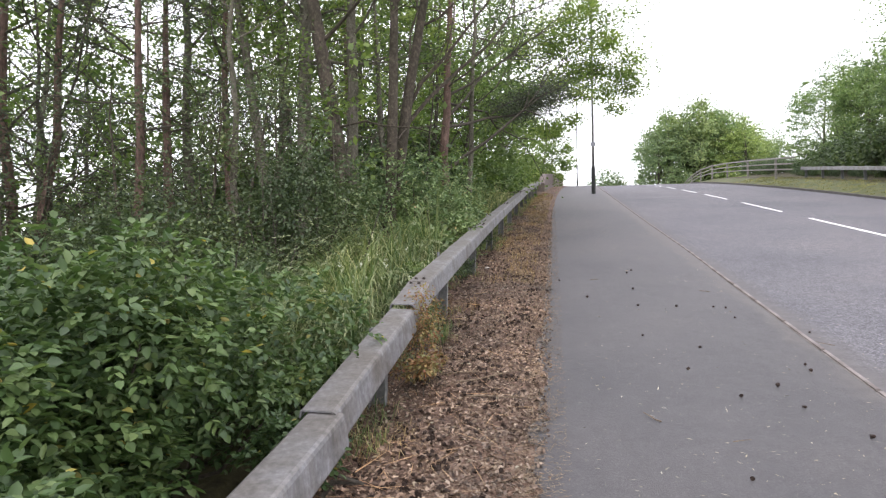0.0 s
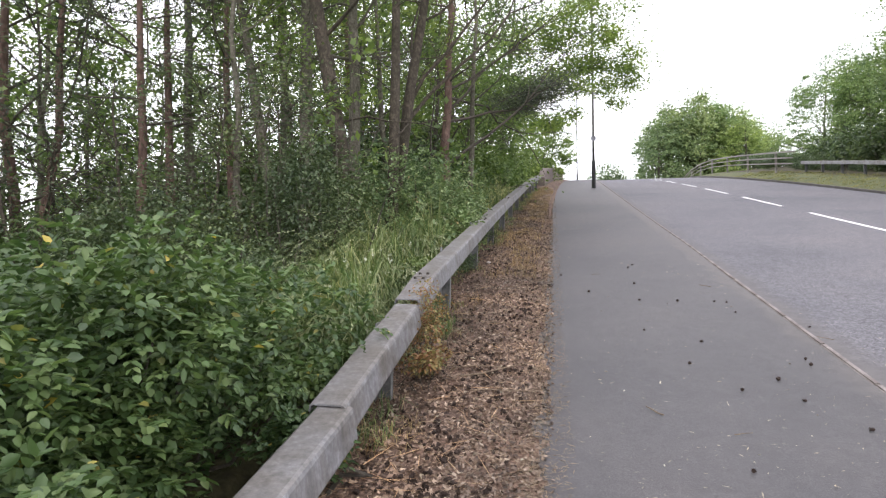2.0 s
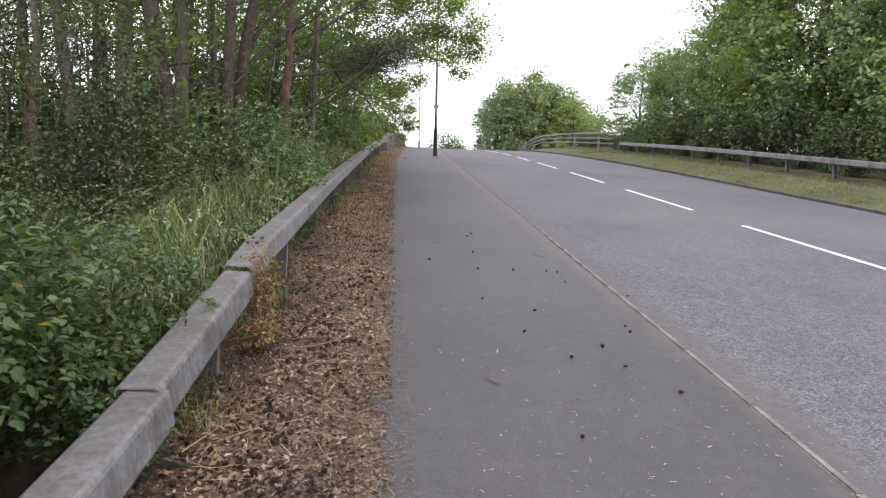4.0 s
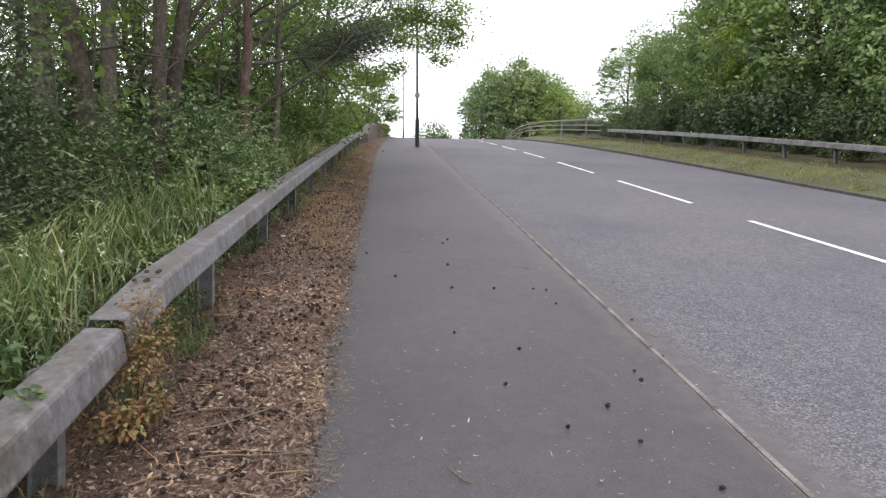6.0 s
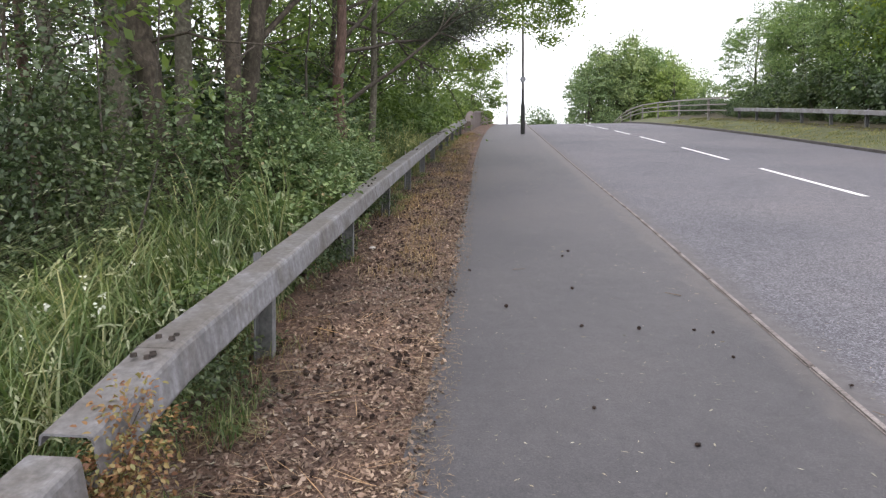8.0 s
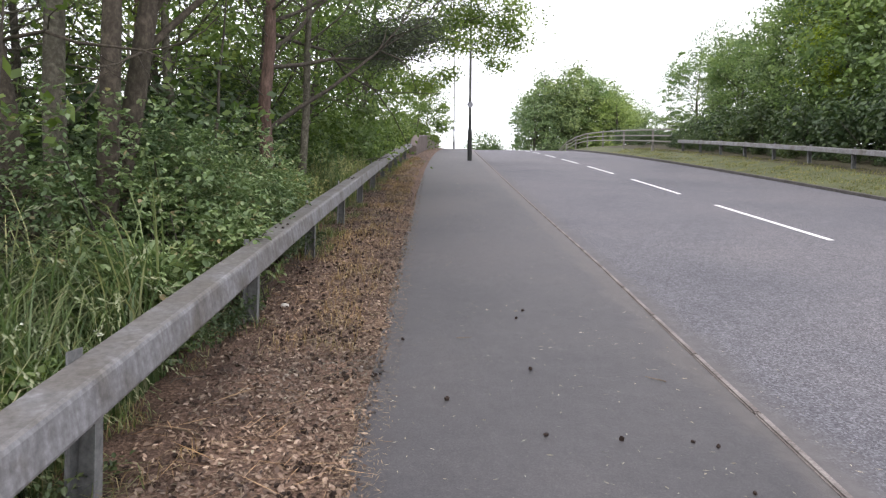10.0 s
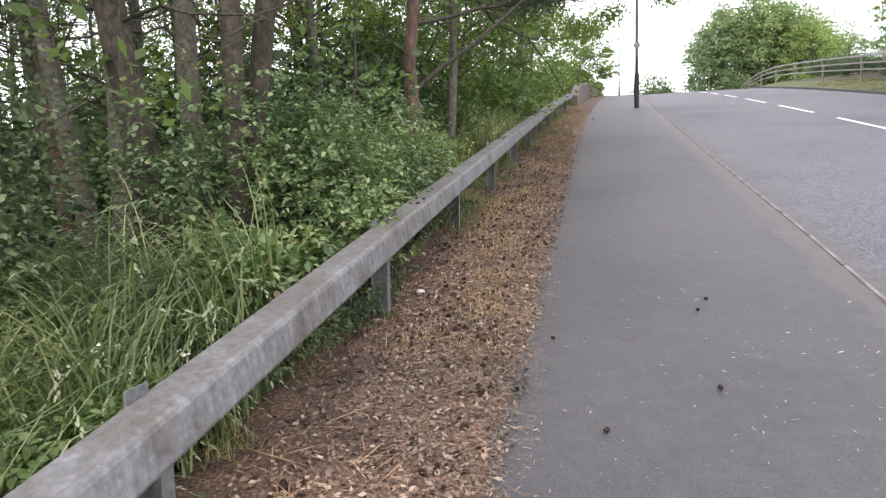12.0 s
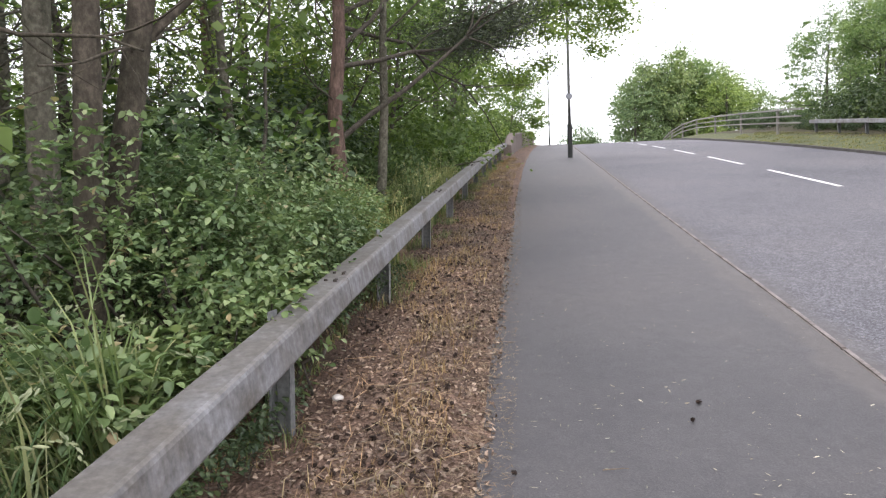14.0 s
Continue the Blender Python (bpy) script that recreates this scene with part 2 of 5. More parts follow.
M_ROSE = leaf_mat("rose_bush_leaves", ((0.0, (0.042, 0.08, 0.034)), (0.5, (0.076, 0.134, 0.047)), (0.985, (0.13, 0.188, 0.08)), (1.0, (0.45, 0.36, 0.08))), 0.32, 0.5)
M_RUST = leaf_mat("rust_red_weed_leaves", ((0.0, (0.2, 0.085, 0.055)), (0.4, (0.29, 0.155, 0.07)), (0.75, (0.3, 0.23, 0.1)), (1.0, (0.2, 0.21, 0.09))), 0.3, 0.6)
M_STONE = surface("pale_stone", 30, ((0.3, (0.4, 0.37, 0.33)), (0.7, (0.6, 0.57, 0.52))), 6.0)
M_FLOWER = leaf_mat("white_petals", ((0.0, (0.6, 0.6, 0.55)), (1.0, (0.8, 0.8, 0.76))), 0.3, 0.7)
M_BRAMBLE = leaf_mat("bramble_leaves", ((0.0, (0.08, 0.14, 0.066)), (0.5, (0.155, 0.232, 0.114)), (0.94, (0.22, 0.295, 0.165)), (1.0, (0.32, 0.26, 0.17))), 0.3, 0.5)
M_FAR = leaf_mat("far_tree_leaves", ((0.0, (0.095, 0.15, 0.068)), (0.5, (0.17, 0.248, 0.115)), (1.0, (0.25, 0.33, 0.17))), 0.25, 0.6)
M_HEDGE = leaf_mat("ash_and_maple_leaves", ((0.0, (0.12, 0.185, 0.075)), (0.5, (0.21, 0.31, 0.13)), (1.0, (0.3, 0.4, 0.185))), 0.42, 0.5)
M_GRASS = leaf_mat("tall_grass", ((0.0, (0.06, 0.11, 0.045)), (0.4, (0.115, 0.175, 0.078)), (0.75, (0.195, 0.25, 0.13)), (1.0, (0.35, 0.35, 0.23))), 0.35, 0.45)
M_VERGE = leaf_mat("worn_verge_grass", ((0.0, (0.09, 0.125, 0.05)), (0.5, (0.16, 0.185, 0.08)), (1.0, (0.28, 0.27, 0.15))), 0.3, 0.6)
M_SEED = leaf_mat("grass_seed_heads", ((0.0, (0.24, 0.265, 0.155)), (1.0, (0.41, 0.42, 0.28))), 0.3, 0.7)
M_DRY = leaf_mat("dry_grass", ((0.0, (0.2, 0.125, 0.065)), (0.5, (0.34, 0.24, 0.135)), (1.0, (0.46, 0.37, 0.23))), 0.2, 0.7)
M_LITTER = leaf_mat("dead_leaf_litter", ((0.0, (0.03, 0.019, 0.016)), (0.3, (0.12, 0.083, 0.068)), (0.8, (0.275, 0.2, 0.163)), (1.0, (0.42, 0.335, 0.28))), 0.05, 0.8)
M_STRAW = leaf_mat("fallen_pine_needles", ((0.0, (0.17, 0.106, 0.072)), (1.0, (0.43, 0.315, 0.225))), 0.05, 0.8)
M_CHIP = leaf_mat("pale_leaf_scraps", ((0.0, (0.17, 0.13, 0.095)), (0.7, (0.29, 0.24, 0.185)), (1.0, (0.46, 0.41, 0.34))), 0.1, 0.8)
M_CONE = surface("pine_cone_scales", 90, ((0.3, (0.02, 0.014, 0.012)), (0.7, (0.065, 0.044, 0.034))), 20, bumps=0.3, dist=0.003)
M_SCRAP = leaf_mat("white_footway_scraps", ((0.0, (0.22, 0.2, 0.18)), (0.8, (0.3, 0.285, 0.26)), (1.0, (0.55, 0.53, 0.5))), 0.1, 0.8)
M_TWIG = surface("dead_twig", 60, ((0.3, (0.1, 0.075, 0.05)), (0.7, (0.26, 0.2, 0.14))), 8, bumps=0.3, dist=0.003)

# ---- plan of the ground ----
CREST, FAR = 58.0, 75.0


def bend(y):
    """How far the road swings to the right at y."""
    return 0.0006 * max(0.0, min(y, 120.0) - 8.0) ** 2


def prof(y):
    """Height of the footway's edge along the road."""
    if y < -40:
        return -6.5 - 0.1 * min(40.0, -40.0 - y)
    if y < 20:
        return -0.1 + 0.16 * y
    if y < CREST:
        return 3.1 + 0.16 * (y - 20) - 0.0005 * (y - 20) ** 2
    z = 3.1 + 0.16 * 38 - 0.0005 * 38 ** 2
    u = min(y, 100.0) - CREST
    z += 0.122 * u - 0.003 * u * u
    return z - 0.13 * max(0.0, min(y, 260.0) - 100.0)


# across the road: offset, height above the profile
SECTION = [(-400, -16), (-120, -10), (-40, -6.0), (-16, -3.0), (-8, -1.3), (-4, -0.35), (-2.2, -0.02), (-1.3, 0.05), (-0.6, 0.03), (-0.13, 0.0)]
KERB_X, ROAD_X0, CENTRE_X, ROAD_X1 = 2.11, 2.16, 6.22, 10.72
RIGHT = [(10.84, -0.045), (11.6, 0.08), (12.6, 0.26), (13.4, 0.33), (15, 0.4), (20, 0.8), (40, 0.5), (120, -4), (400, -14)]


def road_z(x):
    """Camber of the carriageway below the kerb."""
    return -0.10 + 0.025 * (1 - ((x - CENTRE_X) / (ROAD_X1 - CENTRE_X)) ** 2)


def height(x, y):
    """The ground at (x, y), outside the paved parts."""
    u = x - bend(y)
    pts = SECTION if u < 0 else RIGHT
    if 0 <= u < RIGHT[0][0]:
        return prof(y) + (0.0 if u < KERB_X else road_z(u))
    return prof(y) + float(np.interp(u, [p[0] for p in pts], [p[1] for p in pts]))


def kerb_shift(y):
    """The footway is narrower at the foot of the hill."""
    return -0.1 + 0.17 * max(0.0, min(1.0, (y - 3.0) / 9.0))


STATIONS = [-400, -150, -80, -50, -30, -16] + [-10 + 1.0 * i for i in range(50)] + [42, 45, 48, 51, 54, 57, 60, 64, 68, 72, 76, 80, 86, 92, 100, 120, 160, 260, 600, 1500]


def mesh_object(name, verts, faces, mat, parent=None, smooth=False):
    me = bpy.data.meshes.new(name)
    me.from_pydata([tuple(v) for v in verts], [], [tuple(f) for f in faces])
    me.materials.append(mat)
    if smooth:
        me.polygons.foreach_set("use_smooth", [True] * len(me.polygons))
    me.update()
    ob = new(name, me)
    ob.parent = parent
    return ob


def part(name, bm, material, parent, label=""):
    """Links a bmesh as one mesh object under a thing or a part."""
    me = bpy.data.meshes.new(name)
    bm.to_mesh(me)
    bm.free()
    me.materials.append(material)
    ob = new(name, me)
    ob.parent = parent
    return tagged(ob, label) if label else ob


def empty(name, m, label, category, group="", kind=""):
    ob = new(name)
    ob.matrix_basis = m
    return tagged(ob, label, category, group, kind)


KERB_EDGE = KERB_X + 0.004


def ribbon(name, cols, mat, ys=None, zf=None):
    """A sheet along the road; cols: offsets; zf(u, y): height."""
    ys = ys or STATIONS
    v = [(u + bend(y) + (kerb_shift(y) if u == KERB_EDGE else 0.0), y, zf(u, y)) for y in ys for u in cols]
    n = len(cols)
    f = [(j * n + i, j * n + i + 1, (j + 1) * n + i + 1, (j + 1) * n + i) for j in range(len(ys) - 1) for i in range(n - 1)]
    return mesh_object(name, v, f, mat, smooth=True)


def box(bm, x0, x1, y0, y1, z0, z1, m=None, bevel=0.0):
    r = bmesh.ops.create_cube(bm, size=1.0)
    mat = Matrix.Translation(((x0 + x1) / 2, (y0 + y1) / 2, (z0 + z1) / 2)) @ Matrix.Diagonal((x1 - x0, y1 - y0, z1 - z0, 1))
    bmesh.ops.transform(bm, matrix=(m @ mat) if m else mat, verts=r["verts"])
    if bevel:
        es = list({e for v in r["verts"] for e in v.link_edges})
        bmesh.ops.bevel(bm, geom=es, offset=bevel, segments=2, affect="EDGES")
    return bm


def rod(bm, a, b, r0, r1=None, seg=10):
    a, b = Vector(a), Vector(b)
    d = b - a
    m = Matrix.Translation((a + b) / 2) @ d.to_track_quat("Z", "Y").to_matrix().to_4x4()
    bmesh.ops.create_cone(bm, cap_ends=True, segments=seg, radius1=r0, radius2=r0 if r1 is None else r1, depth=d.length, matrix=m)
    return bm


# ---- ground ----
def ground_z(u, y):
    wob = 0.05 * noise.noise((u * 0.5, y * 0.5, 0)) if (u < -2 or u > 14) else 0.015 * noise.noise((u * 3, y * 3, 0))
    if u > -1.45 and u < 10.78:
        return prof(y) - 0.25
    pts = SECTION if u < 0 else RIGHT
    return prof(y) + float(np.interp(u, [p[0] for p in pts], [p[1] for p in pts])) + wob


g_cols = [-1500, -400, -120, -40, -24, -16, -12, -8, -6, -5, -4, -3, -2.2, -1.7, -1.42, -1.3, 3, 6, 10.6, 10.82, 11, 11.6, 12.1, 12.6, 13.4, 14.2, 15, 17, 20, 28, 40, 120, 400, 1500]
ground = ribbon("ground", g_cols, M_EARTH, zf=ground_z)
ground.data.materials.append(M_SOIL)
ground.data.materials.append(M_FIELD)
for p in ground.data.polygons:
    u = p.center.x - bend(p.center.y)
    far = p.center.y > 64 or p.center.y < -30
    p.material_index = 2 if (10.5 < u < 13.0 or abs(u) > 30 or far) else 0
tagged(ground, "earth bank, litter-strewn verge and grass beside the road", "ground", kind="structure")
pavement = ribbon("pavement", [-0.6, 0.0, 0.4, 1.0, 1.6, KERB_EDGE], M_PAVE, zf=lambda u, y: prof(y) + 0.012 * noise.noise((u, y * 0.4, 3)) * (0 if y > 60 else 1))
tagged(pavement, "dark grey asphalt footway scattered with pine litter", "pavement", kind="structure")
road = ribbon("road", [1.9, 2.48, 3.5, 4.5, 5.5, 6.5, 7.5, 8.5, 9.5, 10.78], M_ROAD, zf=lambda u, y: prof(y) + road_z(u))
tagged(road, "grey chipping-dressed asphalt carriageway with worn surface", "road", kind="structure")


def verge_z(u, y):
    """Litter-covered verge: it thins out over the footway along an uneven edge."""
    e = -0.14 + 0.07 * noise.noise((0, y * 1.1, 0)) + (0.05 * noise.noise((0, y * 4.5, 4)) + 0.012 * noise.noise((u * 9, y * 13, 2)) if y < 17.5 else 0.0)
    lump = 0.02 * noise.noise((u * 5, y * 5, 1)) + (0.012 * noise.noise((u * 16, y * 16, 7)) if y < 17.5 else 0.0)
    w = max(0.0, min(1.0, (e - u) / 0.45))
    return prof(y) + (0.045 + lump) * w ** 0.6 + (-0.012 if u > e else 0.006)


verge = ribbon("verge", [-1.46 + 0.05 * i for i in range(32)], M_SOIL, ys=[-400, -150, -80, -50, -30, -16, -9] + [-6 + 0.5 * i for i in range(15)] + [1.55 + 0.07 * i for i in range(230)] + [18 + 0.5 * i for i in range(60)] + [50, 54, 57, 60, 64, 70, 80, 100, 120, 160, 260, 600, 1500], zf=verge_z)
tagged(verge, "brown verge of soil, needles and dead leaves", "verge", kind="structure")

# ---- quick meshes ----


def fast_mesh(name, v, f, mat, parent=None, smooth=False):
    """A mesh from arrays: v (n, 3), f (m, k) with one k."""
    v, f = np.asarray(v, np.float32), np.asarray(f, np.int32)
    me = bpy.data.meshes.new(name)
    me.vertices.add(len(v))
    me.vertices.foreach_set("co", v.ravel())
    me.loops.add(f.size)
    me.loops.foreach_set("vertex_index", f.ravel())
    me.polygons.add(len(f))
    me.polygons.foreach_set("loop_start", np.arange(len(f), dtype=np.int32) * f.shape[1])
    if smooth:
        me.polygons.foreach_set("use_smooth", np.ones(len(f), bool))
    me.materials.append(mat)
    me.update(calc_edges=True)
    ob = new(name, me)
    ob.parent = parent
    return ob


def unit(a):
    return a / np.maximum(np.linalg.norm(a, axis=-1, keepdims=True), 1e-9)


def leaf_arrays(rng, at, along, length, width, fold=0.25, up=0.6):
    """Pointed leaves of six corners, folded along the midrib. at, along: (n, 3)."""
    n = len(at)
    along = unit(along)
    side = unit(np.cross(along, unit(rng.normal(size=(n, 3)) * (1 - up) + np.array([0, 0, 1.0]) * up)))
    nor = np.cross(side, along)
    ln = (length * rng.uniform(0.65, 1.25, n))[:, None]
    wd = (width * rng.uniform(0.7, 1.2, n))[:, None]
    base, tip = at, at + along * ln - nor * ln * 0.12
    m1, m2 = at + along * ln * 0.3, at + along * ln * 0.68
    l1, r1 = m1 + side * wd * 0.5 + nor * wd * fold, m1 - side * wd * 0.5 + nor * wd * fold
    l2, r2 = m2 + side * wd * 0.44 + nor * wd * fold * 0.6, m2 - side * wd * 0.44 + nor * wd * fold * 0.6
    v = np.stack([base, l1, l2, tip, r2, r1], 1).reshape(-1, 3)
    i = np.arange(n)[:, None] * 6
    f = np.concatenate([i + np.array([[0, 1, 2, 3]]), i + np.array([[0, 3, 4, 5]])])
    return v, f


def scrap_arrays(rng, at, size, flat=0.3, slim=0.6, face=None):
    """Small four-cornered scraps: far leaves, litter, needles. face: the way that they look."""
    n = len(at)
    a = unit(rng.normal(size=(n, 3)) * np.array([1, 1, flat]))
    if face is not None:
        nor = unit(face + rng.normal(size=(n, 3)) * 0.55)
        a = unit(a - nor * (a * nor).sum(1, keepdims=True))
        b = np.cross(nor, a)
    else:
        b = unit(np.cross(a, rng.normal(size=(n, 3)) * np.array([flat, flat, 1]) + 1e-6))
    s = (size * rng.uniform(0.6, 1.35, n))[:, None]
    v = np.stack([at - a * s * 0.5, at + b * s * slim * 0.5 - a * s * 0.05, at + a * s * 0.5, at - b * s * slim * 0.5 + a * s * 0.08], 1).reshape(-1, 3)
    return v, np.arange(n)[:, None] * 4 + np.array([[0, 1, 2, 3]])


def tube_arrays(path, radii, seg=7):
    path, radii = np.asarray(path, float), np.asarray(radii, float)
    d = unit(np.gradient(path, axis=0))
    ref = np.array([1.0, 0, 0]) if abs(d[0][0]) < 0.8 else np.array([0, 1.0, 0])
    a = unit(np.cross(d, ref))
    b = np.cross(d, a)
    ang = np.linspace(0, 2 * np.pi, seg, endpoint=False)
    ring = path[:, None] + radii[:, None, None] * (np.cos(ang)[None, :, None] * a[:, None] + np.sin(ang)[None, :, None] * b[:, None])
    n = len(path)
    j, i = np.meshgrid(np.arange(n - 1), np.arange(seg), indexing="ij")
    i2 = (i + 1) % seg
    f = np.stack([j * seg + i, j * seg + i2, (j + 1) * seg + i2, (j + 1) * seg + i], -1).reshape(-1, 4)
    return ring.reshape(-1, 3), f


def joined(pieces):
    vs, fs, off = [], [], 0
    for v, f in pieces:
        vs.append(v)
        fs.append(f + off)
        off += len(v)
    return np.concatenate(vs), np.concatenate(fs)


def crooked(rng, a, d, length, n=6, wander=0.12, lift=0.0):
    """A wandering line from a along d."""
    p, d = [np.array(a, float)], unit(np.array(d, float))
    for _ in range(n - 1):
        d = unit(d + rng.normal(size=3) * wander + np.array([0, 0, lift]))
        p.append(p[-1] + d * length / (n - 1))
    return np.array(p)


def make_tree(x, y, h, r, lean=(0, 0), crown=0.35, spread=2.0, limbs=14, leaves=5000, leaf=0.07, leaf_m=None, bark=None,
              seed=1, label="", category="tree", rise=0.5, clump=0.35, lift=0.06, extra=(), dead=0, local=False, wander=0.05, group="", twigs=3, slim=0.6, lobes=0, low=0.1, puffs=(), puffed=0.0, clear=0.0):
    """A tree: tapered trunk with limbs and twigs, and a crown of small leaves round the twig ends.
    extra: limbs of its own as (height fraction, azimuth in degrees, length, rise, leaves' share)."""
    rng = np.random.default_rng(seed)
    base = np.array([0, 0, -0.15])
    top = np.array([lean[0], lean[1], h])
    t = np.linspace(0, 1, 9)
    trunk = base + (top - base) * t[:, None] + np.cumsum(rng.normal(size=(9, 3)) * np.array([wander, wander, 0]) * h / 9, 0)
    rad = r * (1 - 0.8 * t) * np.where(t < 0.05, 1.35, 1.0)
    wood, tips, weight = [], [], []
    stem = tube_arrays(trunk, rad, 10)

    def along(fr):
        return np.array([np.interp(fr, t, trunk[:, k]) for k in range(3)])

    jobs = []
    for i in range(limbs):
        fr = crown + (0.97 - crown) * (i + rng.uniform()) / limbs
        az = i * 2.4 + rng.uniform(-0.6, 0.6)
        u = (fr - crown) / (1 - crown)
        jobs.append((fr, az, spread * (0.45 + 0.75 * math.sin(math.pi * min(1, 0.25 + u * 0.7))) * rng.uniform(0.7, 1.15), rise, 1.0))
    for i in range(dead):
        jobs.append((rng.uniform(max(0.15, crown - 0.16), crown + 0.25), rng.uniform(0, 6.28), spread * rng.uniform(0.35, 0.8), rng.uniform(-0.1, 0.4), 0.0))
    for fr, az, ln, ri, sh in extra:
        jobs.append((fr, radians(az), ln, ri, sh))
    for fr, az, ln, ri, sh in jobs:
        a = along(fr)
        p = crooked(rng, a, (math.cos(az), math.sin(az), ri), ln, 7, 0.16, lift)
        rb = r * (1 - 0.8 * fr) * min(0.42, 0.2 + 0.07 * ln) * (1.0 if sh else 0.5)
        wood.append(tube_arrays(p, np.linspace(rb, max(0.006, rb * 0.2), 7), 5))
        for k in range(twigs):
            s = rng.integers(2, 6)
            q = crooked(rng, p[s], p[s] - p[s - 1] + rng.normal(size=3) * 0.12 * ln * 0.6, ln * rng.uniform(0.25, 0.5), 5, 0.2, 0.03)
            if clear and q[:, 2].min() < clear + 0.15 * q[:, 0].max():
                continue
            wood.append(tube_arrays(q, np.linspace(rb * 0.4, 0.005, 5), 3))
            if sh:
                tips.extend([q[2], q[3], q[4], q[4]])
                weight.extend([sh] * 4)
        if sh:
            tips.extend([p[3], p[4], p[5], p[6], p[6]])
            weight.extend([sh] * 5)
    ob = empty("tree", Matrix.Identity(4) if local else Matrix.Translation((x, y, height(x, y))), label, category, group)
    v, f = joined([stem] + wood)
    tr = fast_mesh("trunk", v, f, bark, ob, True)
    if bark is M_PINEBARK:
        tr.data.materials.append(M_BARKD)
        slot = np.zeros(len(f), np.int32)
        slot[len(stem[1]):] = 1
        tr.data.polygons.foreach_set("material_index", slot)
    if leaves and tips:
        tips, weight = np.array(tips), np.array(weight)
        n_lobe = int(leaves * (puffed or 0.75)) if (lobes or len(puffs)) else 0
        face = None
        idx = rng.choice(len(tips), leaves - n_lobe, p=weight / weight.sum())
        at = tips[idx] + rng.normal(size=(leaves - n_lobe, 3)) * clump * np.array([1, 1, 0.7])
        if len(puffs):
            pf = np.array(puffs, float)
            sub = pf[rng.choice(len(pf), 420, p=pf[:, 3] ** 2 / (pf[:, 3] ** 2).sum())]
            spray = sub[:, :3] + unit(rng.normal(size=(420, 3))) * (sub[:, 3] * rng.uniform(0.2, 1.0, 420))[:, None] * np.array([1, 1, 0.6])
            at = np.concatenate([at, spray[rng.integers(0, 420, n_lobe)] + rng.normal(size=(n_lobe, 3)) * np.array([0.24, 0.24, 0.14])])
        if lobes:
            d = unit(rng.normal(size=(lobes, 3)))
            q = rng.uniform(0.5, 1.0, (lobes, 1)) ** 0.5
            c = np.array([lean[0] * 0.5, lean[1] * 0.5, h * (0.5 + low / 2)]) + d * q * np.array([spread, spread, h * (0.5 - low / 2)])
            sz = spread * rng.uniform(0.2, 0.42, lobes)
            # every lobe carries flat sprays on its outside
            ns = lobes * 11
            own = np.arange(ns) % lobes
            e = unit(rng.normal(size=(ns, 3)) + np.array([0, 0, 0.4]))
            heart = c[own] + e * (sz[own] * rng.uniform(0.55, 1.1, ns))[:, None] * np.array([1.15, 1.15, 0.85])
            k = rng.integers(0, ns, n_lobe)
            wide = (sz[own] * rng.uniform(0.14, 0.3, ns))[k][:, None]
            at = np.concatenate([at, heart[k] + rng.normal(size=(n_lobe, 3)) * wide * np.array([1, 1, 0.42])])
            at[:, 2] = np.maximum(at[:, 2], 0.05)
            face = np.concatenate([rng.normal(size=(leaves - n_lobe, 3)), e[k] * 0.9 + np.array([0, 0, 0.35])])
        if clear:
            at = at[at[:, 2] > clear + 0.15 * at[:, 0]]
        v, f = scrap_arrays(rng, at, leaf, 0.5, slim, face)
        fast_mesh("crown", v, f, leaf_m, ob)
    return ob


